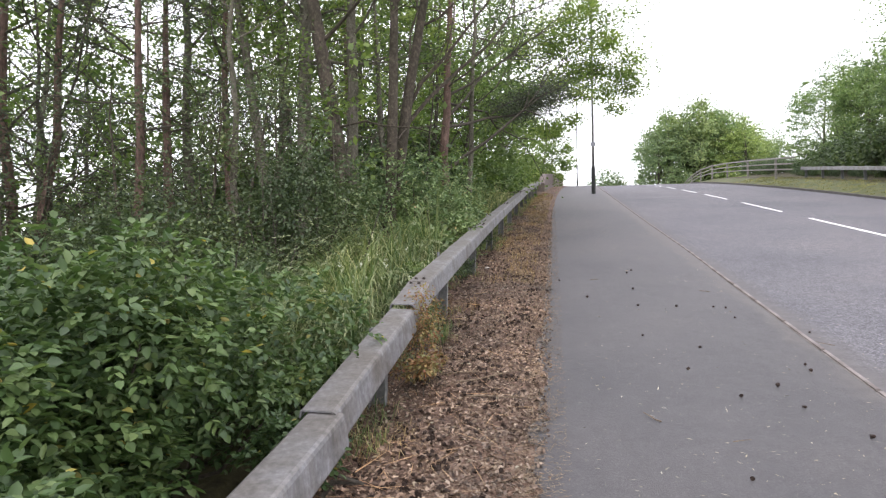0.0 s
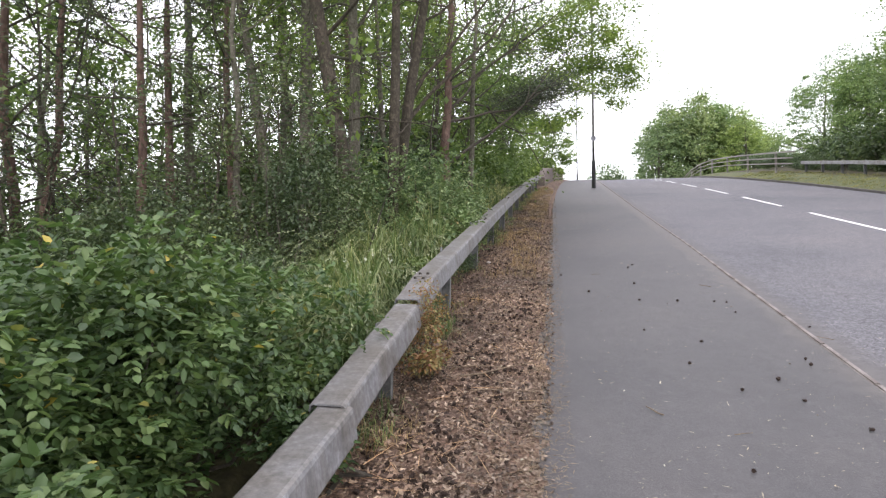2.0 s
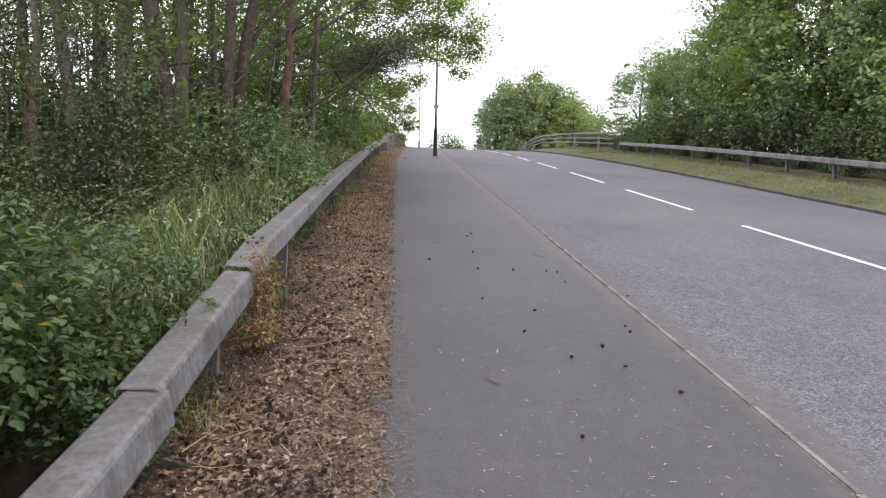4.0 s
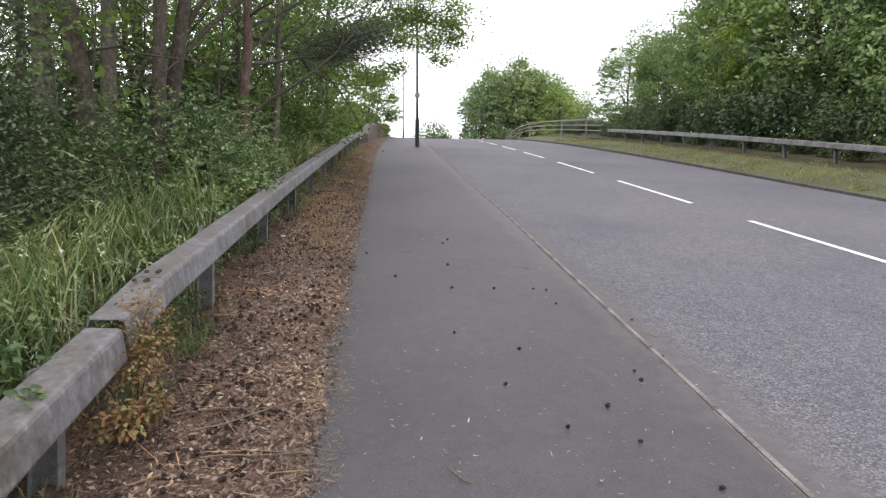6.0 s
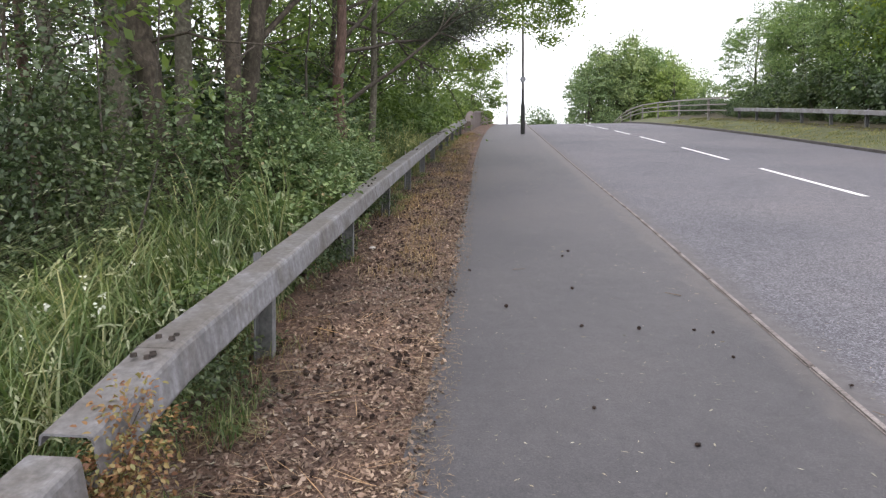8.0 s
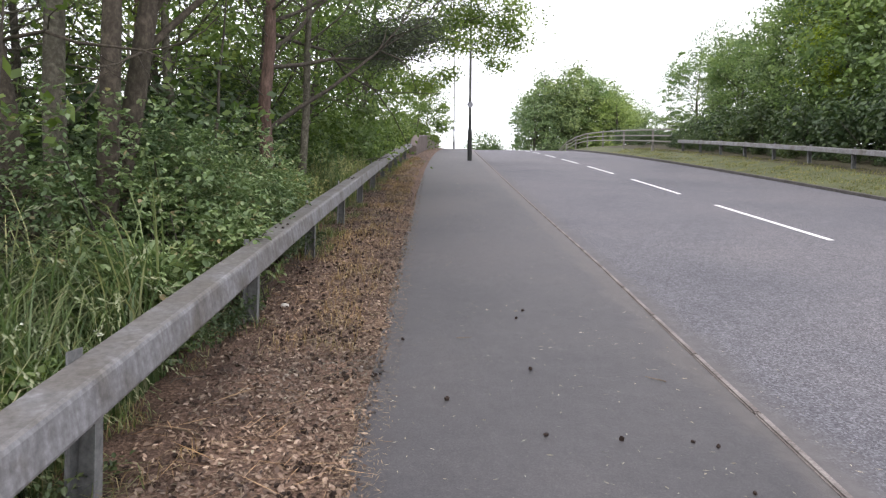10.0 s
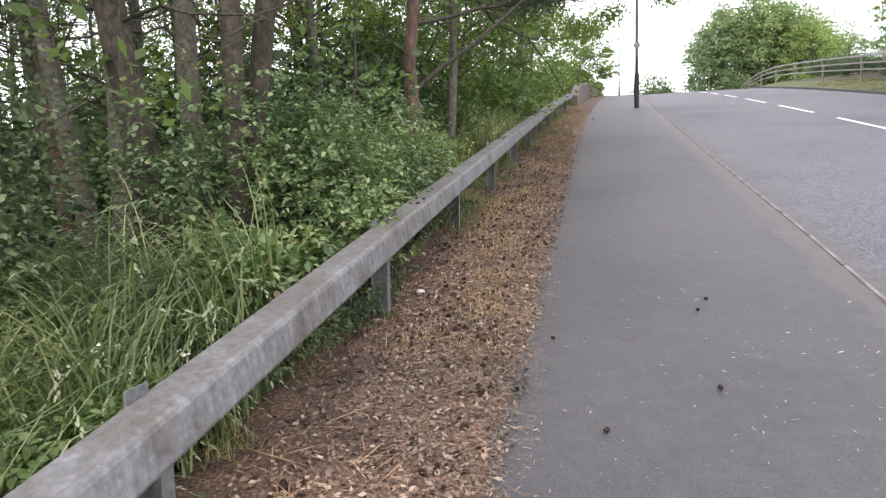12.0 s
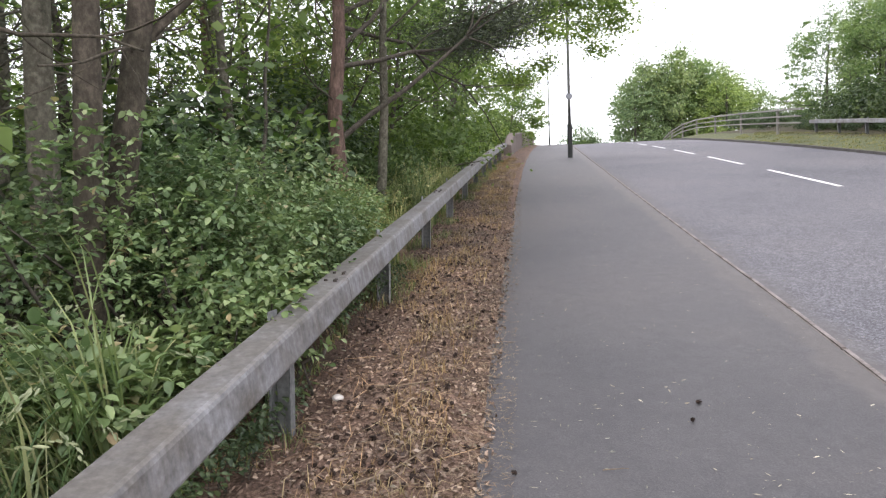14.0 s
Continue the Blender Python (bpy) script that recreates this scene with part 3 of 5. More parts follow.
def make_shrub(x, y, sx, sy, h, n, leaf, mat, seed, label, category="shrub", stems=14, local=False, pinnate=0, lobes=9, group="", bark=None, puff=1.0, plain=False, thick=0.016):
    """A shrub: many stems from the ground and leaves over an uneven, lobed body."""
    rng = np.random.default_rng(seed)
    wood, pts, dirs = [], [], []
    ob = empty("shrub", Matrix.Identity(4) if local else Matrix.Translation((x, y, height(x, y))), label, category, group)
    centres = np.stack([rng.uniform(-0.75, 0.75, lobes) * sx, rng.uniform(-0.75, 0.75, lobes) * sy, h * rng.uniform(0.3, 0.72, lobes)], 1)
    size = h * rng.uniform(0.22, 0.42, lobes) * puff
    for i in range(stems):
        c = centres[i % lobes] + rng.normal(size=3) * size[i % lobes] * 0.5
        b = np.array([c[0] * 0.4, c[1] * 0.4, -0.1])
        mid = (b + c) / 2 + rng.normal(size=3) * 0.1
        ctl = np.array([b, b * 0.5 + mid * 0.5 + np.array([0, 0, 0.1]), mid, c * 0.6 + mid * 0.4, c])
        wood.append(tube_arrays(ctl, np.linspace(thick, thick * 0.3, 5), 5))
    k = rng.integers(0, lobes, n)
    d = unit(rng.normal(size=(n, 3)) + np.array([0, 0, 0.25]))
    rr = rng.uniform(0.3, 1.1, n) ** 0.6
    pts = centres[k] + d * (size[k] * rr)[:, None] * np.array([sx / h * 1.15 if sx > h else 1.0, sy / h * 1.15 if sy > h else 1.0, 1.0])
    pts[:, 2] = np.maximum(pts[:, 2], 0.02)
    v, f = joined(wood)
    tagged(fast_mesh("branchwork", v, f, bark or M_BARKD, ob, True), kind="stuff")
    along = d * np.array([1, 1, 0.35]) + rng.normal(size=(n, 3)) * 0.6 + np.array([0, 0, -0.2])
    if pinnate:
        along = unit(along)
        side = unit(np.cross(along, np.array([0, 0, 1.0]) + rng.normal(size=(n, 3)) * 0.3))
        at2, al2 = [], []
        for j in range(pinnate):
            s = (j + 1) // 2
            sg = 0 if j == 0 else (1 if j % 2 else -1)
            at2.append(pts + along * leaf * (1.3 - 0.75 * s * 0.9) * (1 if j else 1.0))
            al2.append(along + side * sg * 1.1)
        at, al = np.concatenate(at2), np.concatenate(al2)
        v, f = leaf_arrays(rng, at, al, leaf, leaf * 0.62, 0.18, 0.75)
    elif plain:
        v, f = scrap_arrays(rng, pts, leaf * 1.1, 0.5, 0.6, d + np.array([0, 0, 0.6]))
    else:
        v, f = leaf_arrays(rng, pts, along, leaf, leaf * 0.6, 0.2, 0.75)
    fast_mesh("foliage", v, f, mat, ob)
    return ob


def blades(rng, roots, tall, width, lean=0.5, wind=(0.0, 0.0), seg=4):
    """Grass blades that bow over."""
    n = len(roots)
    az = rng.uniform(0, 6.283, n)
    d = unit(np.stack([np.cos(az), np.sin(az), 0 * az], 1) * 0.8 + np.array([wind[0], wind[1], 0]))
    hgt = (tall * rng.uniform(0.5, 1.2, n))[:, None]
    bow = np.minimum(lean * rng.uniform(0.2, 1.3, n), 1.7)[:, None]
    side = unit(np.cross(d, np.array([0, 0, 1.0]))) * width
    rows = []
    for s in range(seg + 1):
        u = s / seg
        c = roots + d * hgt * bow * (0.12 * u + 0.42 * u ** 2.5) + np.array([0, 0, 1.0]) * hgt * (u - 0.47 * np.minimum(bow, 1.4) * u ** 3.2)
        w = (1 - u * u * 0.94) * (0.75 + 0.5 * u)
        rows += [c - side * w, c + side * w]
    v = np.stack(rows, 1)
    k = 2 * (seg + 1)
    i = np.arange(n)[:, None] * k
    f = np.concatenate([i + np.array([[2 * s, 2 * s + 1, 2 * s + 3, 2 * s + 2]]) for s in range(seg)])
    return v.reshape(-1, 3), f, v[:, -2], v[:, -4]


def on_ground(xy, lift=0.0):
    return np.array([(x, y, height(x, y) + lift) for x, y in xy])


# ---- kerbs and markings ----
def kerb_row(u0, u1, y0, y1, step, drop, rise, name, label, mat=M_KERB):
    holder = tagged(new(name), label, "kerb", kind="structure")
    y = y0
    while y < y1:
        ln = step - 0.003
        bm = bmesh.new()
        box(bm, u0, u1, 0, ln, -0.2, rise, bevel=0.01)
        ob = part("kerb_stone", bm, mat, holder)
        sh = kerb_shift if u0 < 5 else (lambda q: 0.0)
        s = math.atan((prof(y + ln) - prof(y)) / ln)
        w = math.atan((bend(y + ln) - bend(y) + sh(y + ln) - sh(y)) / ln)
        ob.matrix_basis = Matrix.Translation((bend(y) + sh(y), y, prof(y) + drop)) @ Euler((s, 0, -w)).to_matrix().to_4x4()
        y += step
    return holder


kerb_row(KERB_X, KERB_X + 0.05, -6, 62, 0.915, 0.0, 0.006, "kerb_near", "weathered concrete kerb, nearly flush with the footway")
kerb_row(10.72, 10.84, -6, 62, 0.915, 0.0, -0.045, "kerb_far", "dark weathered concrete kerb beside a grass verge", M_KERBD)


def dash(y0, y1):
    n = 6
    v, f = [], []
    for i in range(n + 1):
        y = y0 + (y1 - y0) * i / n
        for u in (CENTRE_X - 0.055, CENTRE_X + 0.055):
            v.append((u + bend(y), y, prof(y) + road_z(u) + 0.007))
    f = [(2 * i, 2 * i + 1, 2 * i + 3, 2 * i + 2) for i in range(n)]
    ob = mesh_object("road_marking", v, f, M_PAINT)
    return tagged(ob, "worn white broken centre line painted on asphalt", "road marking", "centre line dashes")


# four metres of line, two of gap
for i in range(-2, 11):
    dash(7.5 + 6.0 * i, 11.5 + 6.0 * i)

# ---- crash barrier beside the footway ----
BEAM_TOP = 0.62
POSTS = [6.7 + 2.4 * i for i in range(-4, 13)]


def beam_profile():
    """Open box beam: wide flat top, upright face, short return below."""
    return [(-1.19, -0.04), (-1.186, -0.008), (-1.172, 0.0), (-1.03, -0.004), (-1.014, -0.012), (-1.007, -0.028), (-0.99, -0.15), (-0.994, -0.163), (-1.01, -0.17), (-1.05, -0.162),
            (-1.05, -0.154), (-1.01, -0.161), (-1.001, -0.154), (-0.998, -0.145), (-1.015, -0.03), (-1.02, -0.02), (-1.032, -0.012), (-1.172, -0.008), (-1.178, -0.014), (-1.183, -0.04)]



def beam_section(parent, y0, y1, shift0=0.0, shift1=0.0, dip0=0.0, dip1=0.0, mirror=1, off=0.0):
    pr = beam_profile()
    v, f = [], []
    n, k = 7, len(pr)
    for j in range(n):
        w = j / (n - 1)
        y = y0 + (y1 - y0) * w
        for px_, pz in pr:
            x = (px_ if mirror > 0 else -px_) + off + bend(y) + shift0 * (1 - w) + shift1 * w + 0.004 * noise.noise((y, 0, 5))
            v.append((x, y, height(off - 1.1 * mirror + bend(y), y) + BEAM_TOP + pz + dip0 * (1 - w) + dip1 * w))
    for j in range(n - 1):
        for i in range(k):
            a, b = j * k + i, j * k + (i + 1) % k
            f.append((a, b, b + k, a + k) if mirror < 0 else (a, a + k, b + k, b))
    f.append(tuple(range(k)))
    f.append(tuple(reversed(range((n - 1) * k, n * k))))
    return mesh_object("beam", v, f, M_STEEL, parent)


def barrier_post(parent, y, off=0.0, mirror=1, top=BEAM_TOP):
    x = off - 1.2 * mirror + bend(y)
    z = height(x, y)
    bm = bmesh.new()
    m = Matrix.Translation((x, y, z)) @ Euler((0, radians(1.5) * mirror, 0)).to_matrix().to_4x4()
    box(bm, -0.004, 0.004, -0.055, 0.055, -0.3, top + 0.04, m)
    box(bm, 0.0 if mirror > 0 else -0.06, 0.06 if mirror > 0 else 0.0, -0.04, 0.04, top - 0.16, top - 0.012, m)
    # open channel below the beam, one bent profile
    ring = [(0, -0.03), (0.006, -0.03), (0.006, 0.028), (0.096, 0.028), (0.096, -0.03), (0.102, -0.03), (0.102, 0.034), (0, 0.034)]
    low, high = [[bm.verts.new(m @ Vector((a * mirror, b, z_))) for a, b in ring] for z_ in (-0.3, top - 0.17)]
    n = len(ring)
    for k in range(n):
        bm.faces.new((low[k], low[(k + 1) % n], high[(k + 1) % n], high[k]))
    bm.faces.new(high)
    bmesh.ops.recalc_face_normals(bm, faces=bm.faces[:])
    return part("post", bm, M_POST, parent)


barrier = empty("crash_barrier", Matrix.Identity(4), "weathered grey galvanised box-beam crash barrier with bolted joints", "crash barrier")
JOINTS = [-3.4, 0.65, 3.1, 4.72, 5.33, 9.95, 14.75, 19.55, 24.35, 29.15, 33.2]
beams = []
SAG = {-3.4: -0.2, 0.65: -0.2, 3.1: -0.19, 4.72: -0.16}
for i in range(len(JOINTS) - 1):
    a, b = JOINTS[i], JOINTS[i + 1]
    low = a in SAG
    s0, s1 = (0.03, 0.03) if low else (0.01 * math.sin(a * 3), 0.01 * math.sin(b * 3))
    d0 = SAG.get(a, 0.006 * math.cos(a * 5))
    d1 = (SAG.get(b, -0.1) if low else 0.006 * math.cos(b * 5))
    if a == 4.72:
        s0, s1, d0, d1 = -0.01, 0.0, -0.06, 0.0
    if a == 3.1:
        s0, s1, d0, d1 = 0.0, 0.01, -0.175, -0.075
    # a broken joint: the two ends stand apart
    y0 = a + (0.07 if a == 4.72 else 0.003)
    y1 = b - 0.003 + (-0.02 if b == 4.72 else 0.04 if low else 0.0)
    beams.append(beam_section(barrier, y0, y1, s0, s1, d0, d1))
for y in POSTS:
    if y < 33:
        barrier_post(barrier, y, top=BEAM_TOP if y > 4.8 else BEAM_TOP - 0.15)
for j in JOINTS[4:]:
    for dy in (-0.09, 0.1):
        for dx, ey in ((-0.12, 0.0), (-0.06, 0.03), (-0.05, -0.03)):
            bm = bmesh.new()
            z = height(-1.1 + bend(j), j + dy) + BEAM_TOP
            rod(bm, (bend(j) - 1.02 + dx, j + dy + ey, z - 0.002), (bend(j) - 1.02 + dx, j + dy + ey, z + 0.014), 0.014, 0.011, 6)
            part("bolt", bm, M_BOLT, beams[min(len(beams) - 1, JOINTS.index(j) - (1 if dy < 0 else 0))], "dark rusted bolt")

# ---- barrier across the road, on the raised verge ----
RX = 13.05 + 1.07
barrier2 = empty("crash_barrier", Matrix.Identity(4), "weathered grey box-beam crash barrier on a grass verge below trees", "crash barrier")
RY = [18.8 + 2.4 * i for i in range(-6, 9)]
for a in range(4, 39, 5):
    beam_section(barrier2, a + 0.003, min(a + 5, 38.4) - 0.003, mirror=-1, off=RX - 2.14)
for y in RY:
    barrier_post(barrier2, y, RX - 2.14, -1)

# ---- bridge railing beyond it ----
fence = empty("bridge_railing", Matrix.Identity(4), "weathered three-rail metal parapet railing along the bridge", "railing")
FY = [41.2 + 6.6 * i for i in range(0, 7)]


def fence_xz(y):
    x = 12.5 + bend(y)
    return x, prof(y) + 0.55


for y in FY:
    x, z = fence_xz(y)
    bm = bmesh.new()
    box(bm, x - 0.05, x + 0.05, y - 0.07, y + 0.07, z - 0.7, z + 0.88, bevel=0.01)
    part("post", bm, M_WOODRAIL, fence)
ends = [37.9] + [y + 0.02 for y in FY]
for y0, y1 in zip(ends, ends[1:]):
    (x0, z0), (x1, z1) = fence_xz(y0), fence_xz(y1)
    d = Vector((x1 - x0, y1 - y0, z1 - z0))
    for hgt, hh, hw in ((0.92, 0.045, 0.07), (0.58, 0.035, 0.03), (0.26, 0.035, 0.03)):
        bm = bmesh.new()
        m = Matrix.Translation(Vector((x0 + x1, y0 + y1, z0 + z1)) / 2 + Vector((-0.082 if hgt < 0.9 else 0.0, 0, hgt))) @ d.to_track_quat("Y", "Z").to_matrix().to_4x4()
        box(bm, -hw, hw, -d.length / 2, d.length / 2, -hh, hh, m, bevel=0.01)
        part("rail", bm, M_WOODRAIL, fence)

# ---- parapet end wall beside the footway ----
parapet = empty("parapet_wall", Matrix.Identity(4), "pinkish concrete bridge parapet with a rounded end", "wall")
v, f = [], []
for w, (dx0, dx1) in enumerate(((-1.25, -0.9),)):
    n = 24
    for i in range(n + 1):
        y = 35.0 + i * 1.2
        top = 0.45 + 0.55 * math.sin(min(1.0, (i + 0.25) / 3.0) * math.pi / 2)
        g = prof(y)
        for u, z in ((dx0, -0.3), (dx0, top - 0.05), (dx0 + 0.06, top), (dx1 - 0.06, top), (dx1, top - 0.05), (dx1, -0.3)):
            v.append((u + bend(y), y, g + z))
    f += [(6 * j + i, 6 * j + i + 1, 6 * j + i + 7, 6 * j + i + 6) for j in range(n) for i in range(5)]
    f.append((5, 4, 3, 2, 1, 0))
mesh_object("wall", v, f, M_PARAPET, parapet)

# ---- lamp post with a small round sign ----
PX, PY = 1.9, 31.6
pz = height(PX, PY)
pole = empty("street_lamp", Matrix.Translation((PX, PY, pz)), "tall lamp post, black lower half, small round sign seen edge-on", "street lamp")
bm = bmesh.new()
rod(bm, (0, 0, -0.1), (0, 0, 1.27), 0.098, 0.098, 14)
rod(bm, (0, 0, 1.27), (0, 0, 1.36), 0.098, 0.064, 14)
rod(bm, (0, 0, 1.36), (0, 0, 1.95), 0.064, 0.061, 14)
pole_base = part("base", bm, M_POLE, pole, "black painted base compartment")
bm = bmesh.new()
rod(bm, (0, 0, 1.95), (0.0, 0, 10.2), 0.06, 0.043, 14)
part("shaft", bm, M_POLE_UP, pole)
bm = bmesh.new()
rod(bm, (0, 0, 10.1), (1.0, 0, 10.45), 0.03, 0.026, 10)
part("arm", bm, M_POLE_UP, pole)
bm = bmesh.new()
box(bm, 0.95, 1.5, -0.11, 0.11, 10.38, 10.52, bevel=0.04)
part("lantern", bm, M_POLE_UP, pole)
bm = bmesh.new()
rod(bm, (0, -0.072, 2.38), (0, -0.086, 2.38), 0.13, 0.13, 20)
sign = part("sign", bm, M_SIGN, pole, "round grey sign plate")
bm = bmesh.new()
box(bm, -0.072, 0.072, -0.072, 0.072, 2.35, 2.41, bevel=0.01)
part("bracket", bm, M_POLE, sign, "dark clamp bracket")
bm = bmesh.new()
box(bm, -0.045, 0.045, -0.105, -0.092, 0.4, 1.05, bevel=0.006)
part("inspection_door", bm, M_POLE, pole_base, "black access door")
copy_thing(pole, Matrix.Translation((2.75, 75.0, height(2.75, 75.0))) @ Matrix.Scale(1.18, 4))

# ---- trees of the bank, nearest first ----
GREY = "slender grey-barked woodland tree with sparse summer leaves"
PINE = "scots pine with reddish scaly bark and dead lower branches"
make_tree(-2.62, 9.58, 8.0, 0.11, (1.3, 0.3), 0.45, 2.4, 10, 6000, 0.06, M_ASH, M_BARKM, 11, "grey forked tree with a long bare limb over the barrier", extra=((0.3, 28, 4.4, 0.42, 0.25), (0.33, 50, 3.2, 0.9, 0.3), (0.36, 70, 3.0, 1.4, 0.3)), dead=7, wander=0.02, clump=0.2)
make_tree(-2.36, 9.32, 8.0, 0.1, (0.1, 0.1), 0.45, 2.0, 9, 5000, 0.06, M_OAK, M_BARKM, 23, GREY, dead=4, group="woodland trees", wander=0.02, clump=0.2)
make_tree(-3.16, 9.93, 8.5, 0.12, (0.0, 0.1), 0.42, 2.2, 10, 6000, 0.06, M_OAK, M_BARK, 12, GREY, dead=7, group="woodland trees", wander=0.02, clump=0.2, extra=((0.22, 60, 1.1, 0.9, 0.0),))
make_tree(-2.84, 9.26, 8.5, 0.15, (-1.4, -0.4), 0.42, 2.2, 10, 6000, 0.06, M_ASH, M_BARKM, 13, GREY, dead=6, group="woodland trees", wander=0.025, clump=0.2)
make_tree(-3.99, 10.14, 8.5, 0.155, (-0.1, 0.1), 0.42, 2.2, 10, 6000, 0.06, M_OAK, M_BARK, 22, GREY, dead=6, group="woodland trees", wander=0.015, clump=0.2)
make_tree(-4.4, 10.35, 8.0, 0.12, (-1.3, -0.3), 0.42, 2.0, 10, 6000, 0.06, M_ASH, M_BARK, 14, GREY, dead=6, group="woodland trees", wander=0.02, clump=0.2)
make_tree(-3.7, 14.1, 8.0, 0.085, (-0.4, 0.1), 0.35, 2.0, 10, 4000, 0.07, M_ASH, M_BARK, 24, GREY, dead=6, group="woodland trees", wander=0.03, clump=0.2)
make_tree(-2.36, 14.7, 8.0, 0.13, (0.0, 0.1), 0.4, 2.2, 9, 9500, 0.12, M_NEEDLE, M_PINEBARK, 15, PINE, rise=0.1, extra=((0.2, 40, 3.8, 0.75, 0.3), (0.36, 45, 4.4, 0.45, 2.0), (0.42, 35, 4.0, 0.35, 2.2), (0.4, 65, 4.6, 0.3, 2.0), (0.33, 55, 4.0, 0.45, 1.6)), dead=7, twigs=6, clear=2.0, puffed=0.75, puffs=((1.5, 1.4, 3.2, 0.7), (1.9, 2.0, 3.5, 0.7), (2.4, 1.8, 3.6, 0.6), (1.1, 2.4, 3.5, 0.7), (2.2, 2.6, 3.9, 0.6)), slim=0.14, group="pines")
make_tree(-2.08, 15.33, 8.0, 0.08, (0.35, 0.1), 0.35, 2.2, 10, 4500, 0.08, M_OAK, M_BARK, 16, GREY, dead=3, group="woodland trees")
make_tree(-5.97, 11.5, 8.5, 0.1, (-0.1, 0.2), 0.36, 1.9, 10, 5000, 0.11, M_NEEDLE, M_PINEBARK, 17, PINE, rise=0.1, dead=12, slim=0.16, group="pines")
make_tree(-6.4, 9.5, 8.5, 0.1, (-0.6, 0.1), 0.36, 1.9, 10, 5000, 0.11, M_NEEDLE, M_PINEBARK, 18, PINE, rise=0.1, dead=12, slim=0.16, group="pines")
make_tree(-7.0, 11.0, 8.5, 0.11, (-0.3, 0.2), 0.36, 1.9, 10, 4600, 0.11, M_NEEDLE, M_PINEBARK, 19, PINE, rise=0.1, dead=14, slim=0.16, group="pines")
make_tree(-5.3, 11.9, 8.5, 0.1, (0.2, 0.2), 0.38, 2.2, 12, 8000, 0.06, M_ASH, M_BARK, 20, GREY, dead=5, group="woodland trees", clump=0.2)
make_tree(-4.4, 8.4, 8.0, 0.06, (-0.2, 0.3), 0.3, 1.9, 11, 3500, 0.06, M_HAW, M_BARK, 21, GREY, dead=8, group="woodland trees")

# twiggy hawthorns between them and the barrier
for i, (x, y, hh, ln, nl) in enumerate(((-3.6, 7.1, 2.6, (0.3, 0.3), 2600), (-4.1, 7.6, 2.9, (0.7, 0.2), 2200), (-4.9, 7.7, 3.2, (0.6, 0.2), 1600), (-5.8, 8.3, 3.6, (-0.4, 0.2), 1400), (-6.7, 7.4, 3.6, (-0.7, 0.2), 1400))):
    make_tree(x, y, hh, 0.042, ln, 0.12, 1.2 + 0.12 * i, 9, nl, 0.05, M_HAW, M_BARKM, 30 + i, "thin twiggy hawthorn with small dark leaves", "tree", dead=14, wander=0.16, twigs=5, group="twiggy hawthorns", clump=0.13, rise=0.45)
make_tree(-3.0, 8.9, 3.0, 0.024, (0.35, -0.2), 0.5, 0.7, 6, 220, 0.13, M_ASH, M_BARKD, 36, "young sycamore sapling with broad bright leaves", "tree", wander=0.1, twigs=3, clump=0.13)
make_tree(-2.4, 11.6, 3.6, 0.03, (0.2, 0.3), 0.4, 0.8, 6, 260, 0.13, M_ASH, M_BARKD, 37, "young sycamore sapling with broad bright leaves", "tree", wander=0.1, twigs=3, clump=0.15)

# further trees: four kinds, repeated
kinds = []
for i, (lm, bk, lb, sl) in enumerate(((M_ASH, M_BARK, GREY, 0.6), (M_OAK, M_BARKD, GREY, 0.6), (M_ASH, M_BARKD, GREY, 0.6), (M_NEEDLE, M_PINEBARK, PINE, 0.2))):
    kinds.append(make_tree(0, 0, 8.5 + 0.5 * i, 0.095, (0.3 * i - 0.4, 0.2), 0.1, 2.5, 16, 4000, 0.13, lm, bk, 40 + i, lb, dead=9, local=True, clump=0.2, wander=0.1, twigs=4, group="woodland trees", slim=sl))
rng = random.Random(5)
spots = []
tries = 0
while len(spots) < 29 and tries < 4000:
    tries += 1
    x, y = rng.uniform(-24, -3.2), rng.uniform(9, 36)
    if x > -7.5 and y < 13:
        continue
    if all((x - a) ** 2 + (y - b) ** 2 > 3.2 for a, b in spots):
        spots.append((x, y))
spots += [(-6.0, 13.4), (-5.6, 17.6), (-10.5, 11.0), (-9.5, 6.5), (-8.5, 3.5), (-12, 5.0), (-11, 8.5), (-13.5, 9.0), (-15, 6)]
for i, (x, y) in enumerate(spots):
    m = Matrix.Translation((x, y, height(x, y) - 0.1)) @ Euler((0, 0, rng.uniform(0, 6.28))).to_matrix().to_4x4() @ Matrix.Scale(rng.uniform(0.85, 1.2), 4)
    k = kinds[i % 4]
    if i < 4:
        k.matrix_basis = m
    else:
        copy_thing(k, m)

# leafy trees leaning over the footway further on
make_tree(-2.4, 27.5, 9.5, 0.14, (0.8, 0.4), 0.22, 3.4, 16, 28000, 0.12, M_SPRAY, M_BARKD, 60, "pale green ash tree reaching out over the footway", clump=0.4, twigs=5, clear=2.3, puffed=0.7, puffs=((2.6, 0, 5.0, 1.3), (4.0, 0.5, 5.6, 1.2), (5.3, 0, 5.2, 0.9), (3.4, -1, 4.4, 0.9), (1.5, -0.5, 4.4, 1.3), (4.6, 0, 6.6, 1.1), (2.5, 0, 6.8, 1.5), (5.9, 0.3, 6.0, 0.6), (4.6, -0.4, 4.4, 0.7), (0.8, 0, 6.5, 1.4), (3.6, 0, 8.0, 1.4), (5.0, 0, 3.8, 0.5), (5.7, 0, 4.6, 0.6), (3.2, 0, 3.4, 0.6), (2.2, 0, 3.0, 0.8)), extra=((0.4, 6, 5.8, 0.28, 3.5), (0.45, 12, 6.2, 0.28, 4), (0.42, -12, 5.0, 0.3, 3.5), (0.5, -20, 5.2, 0.35, 3.5), (0.55, 2, 6.2, 0.3, 4)))
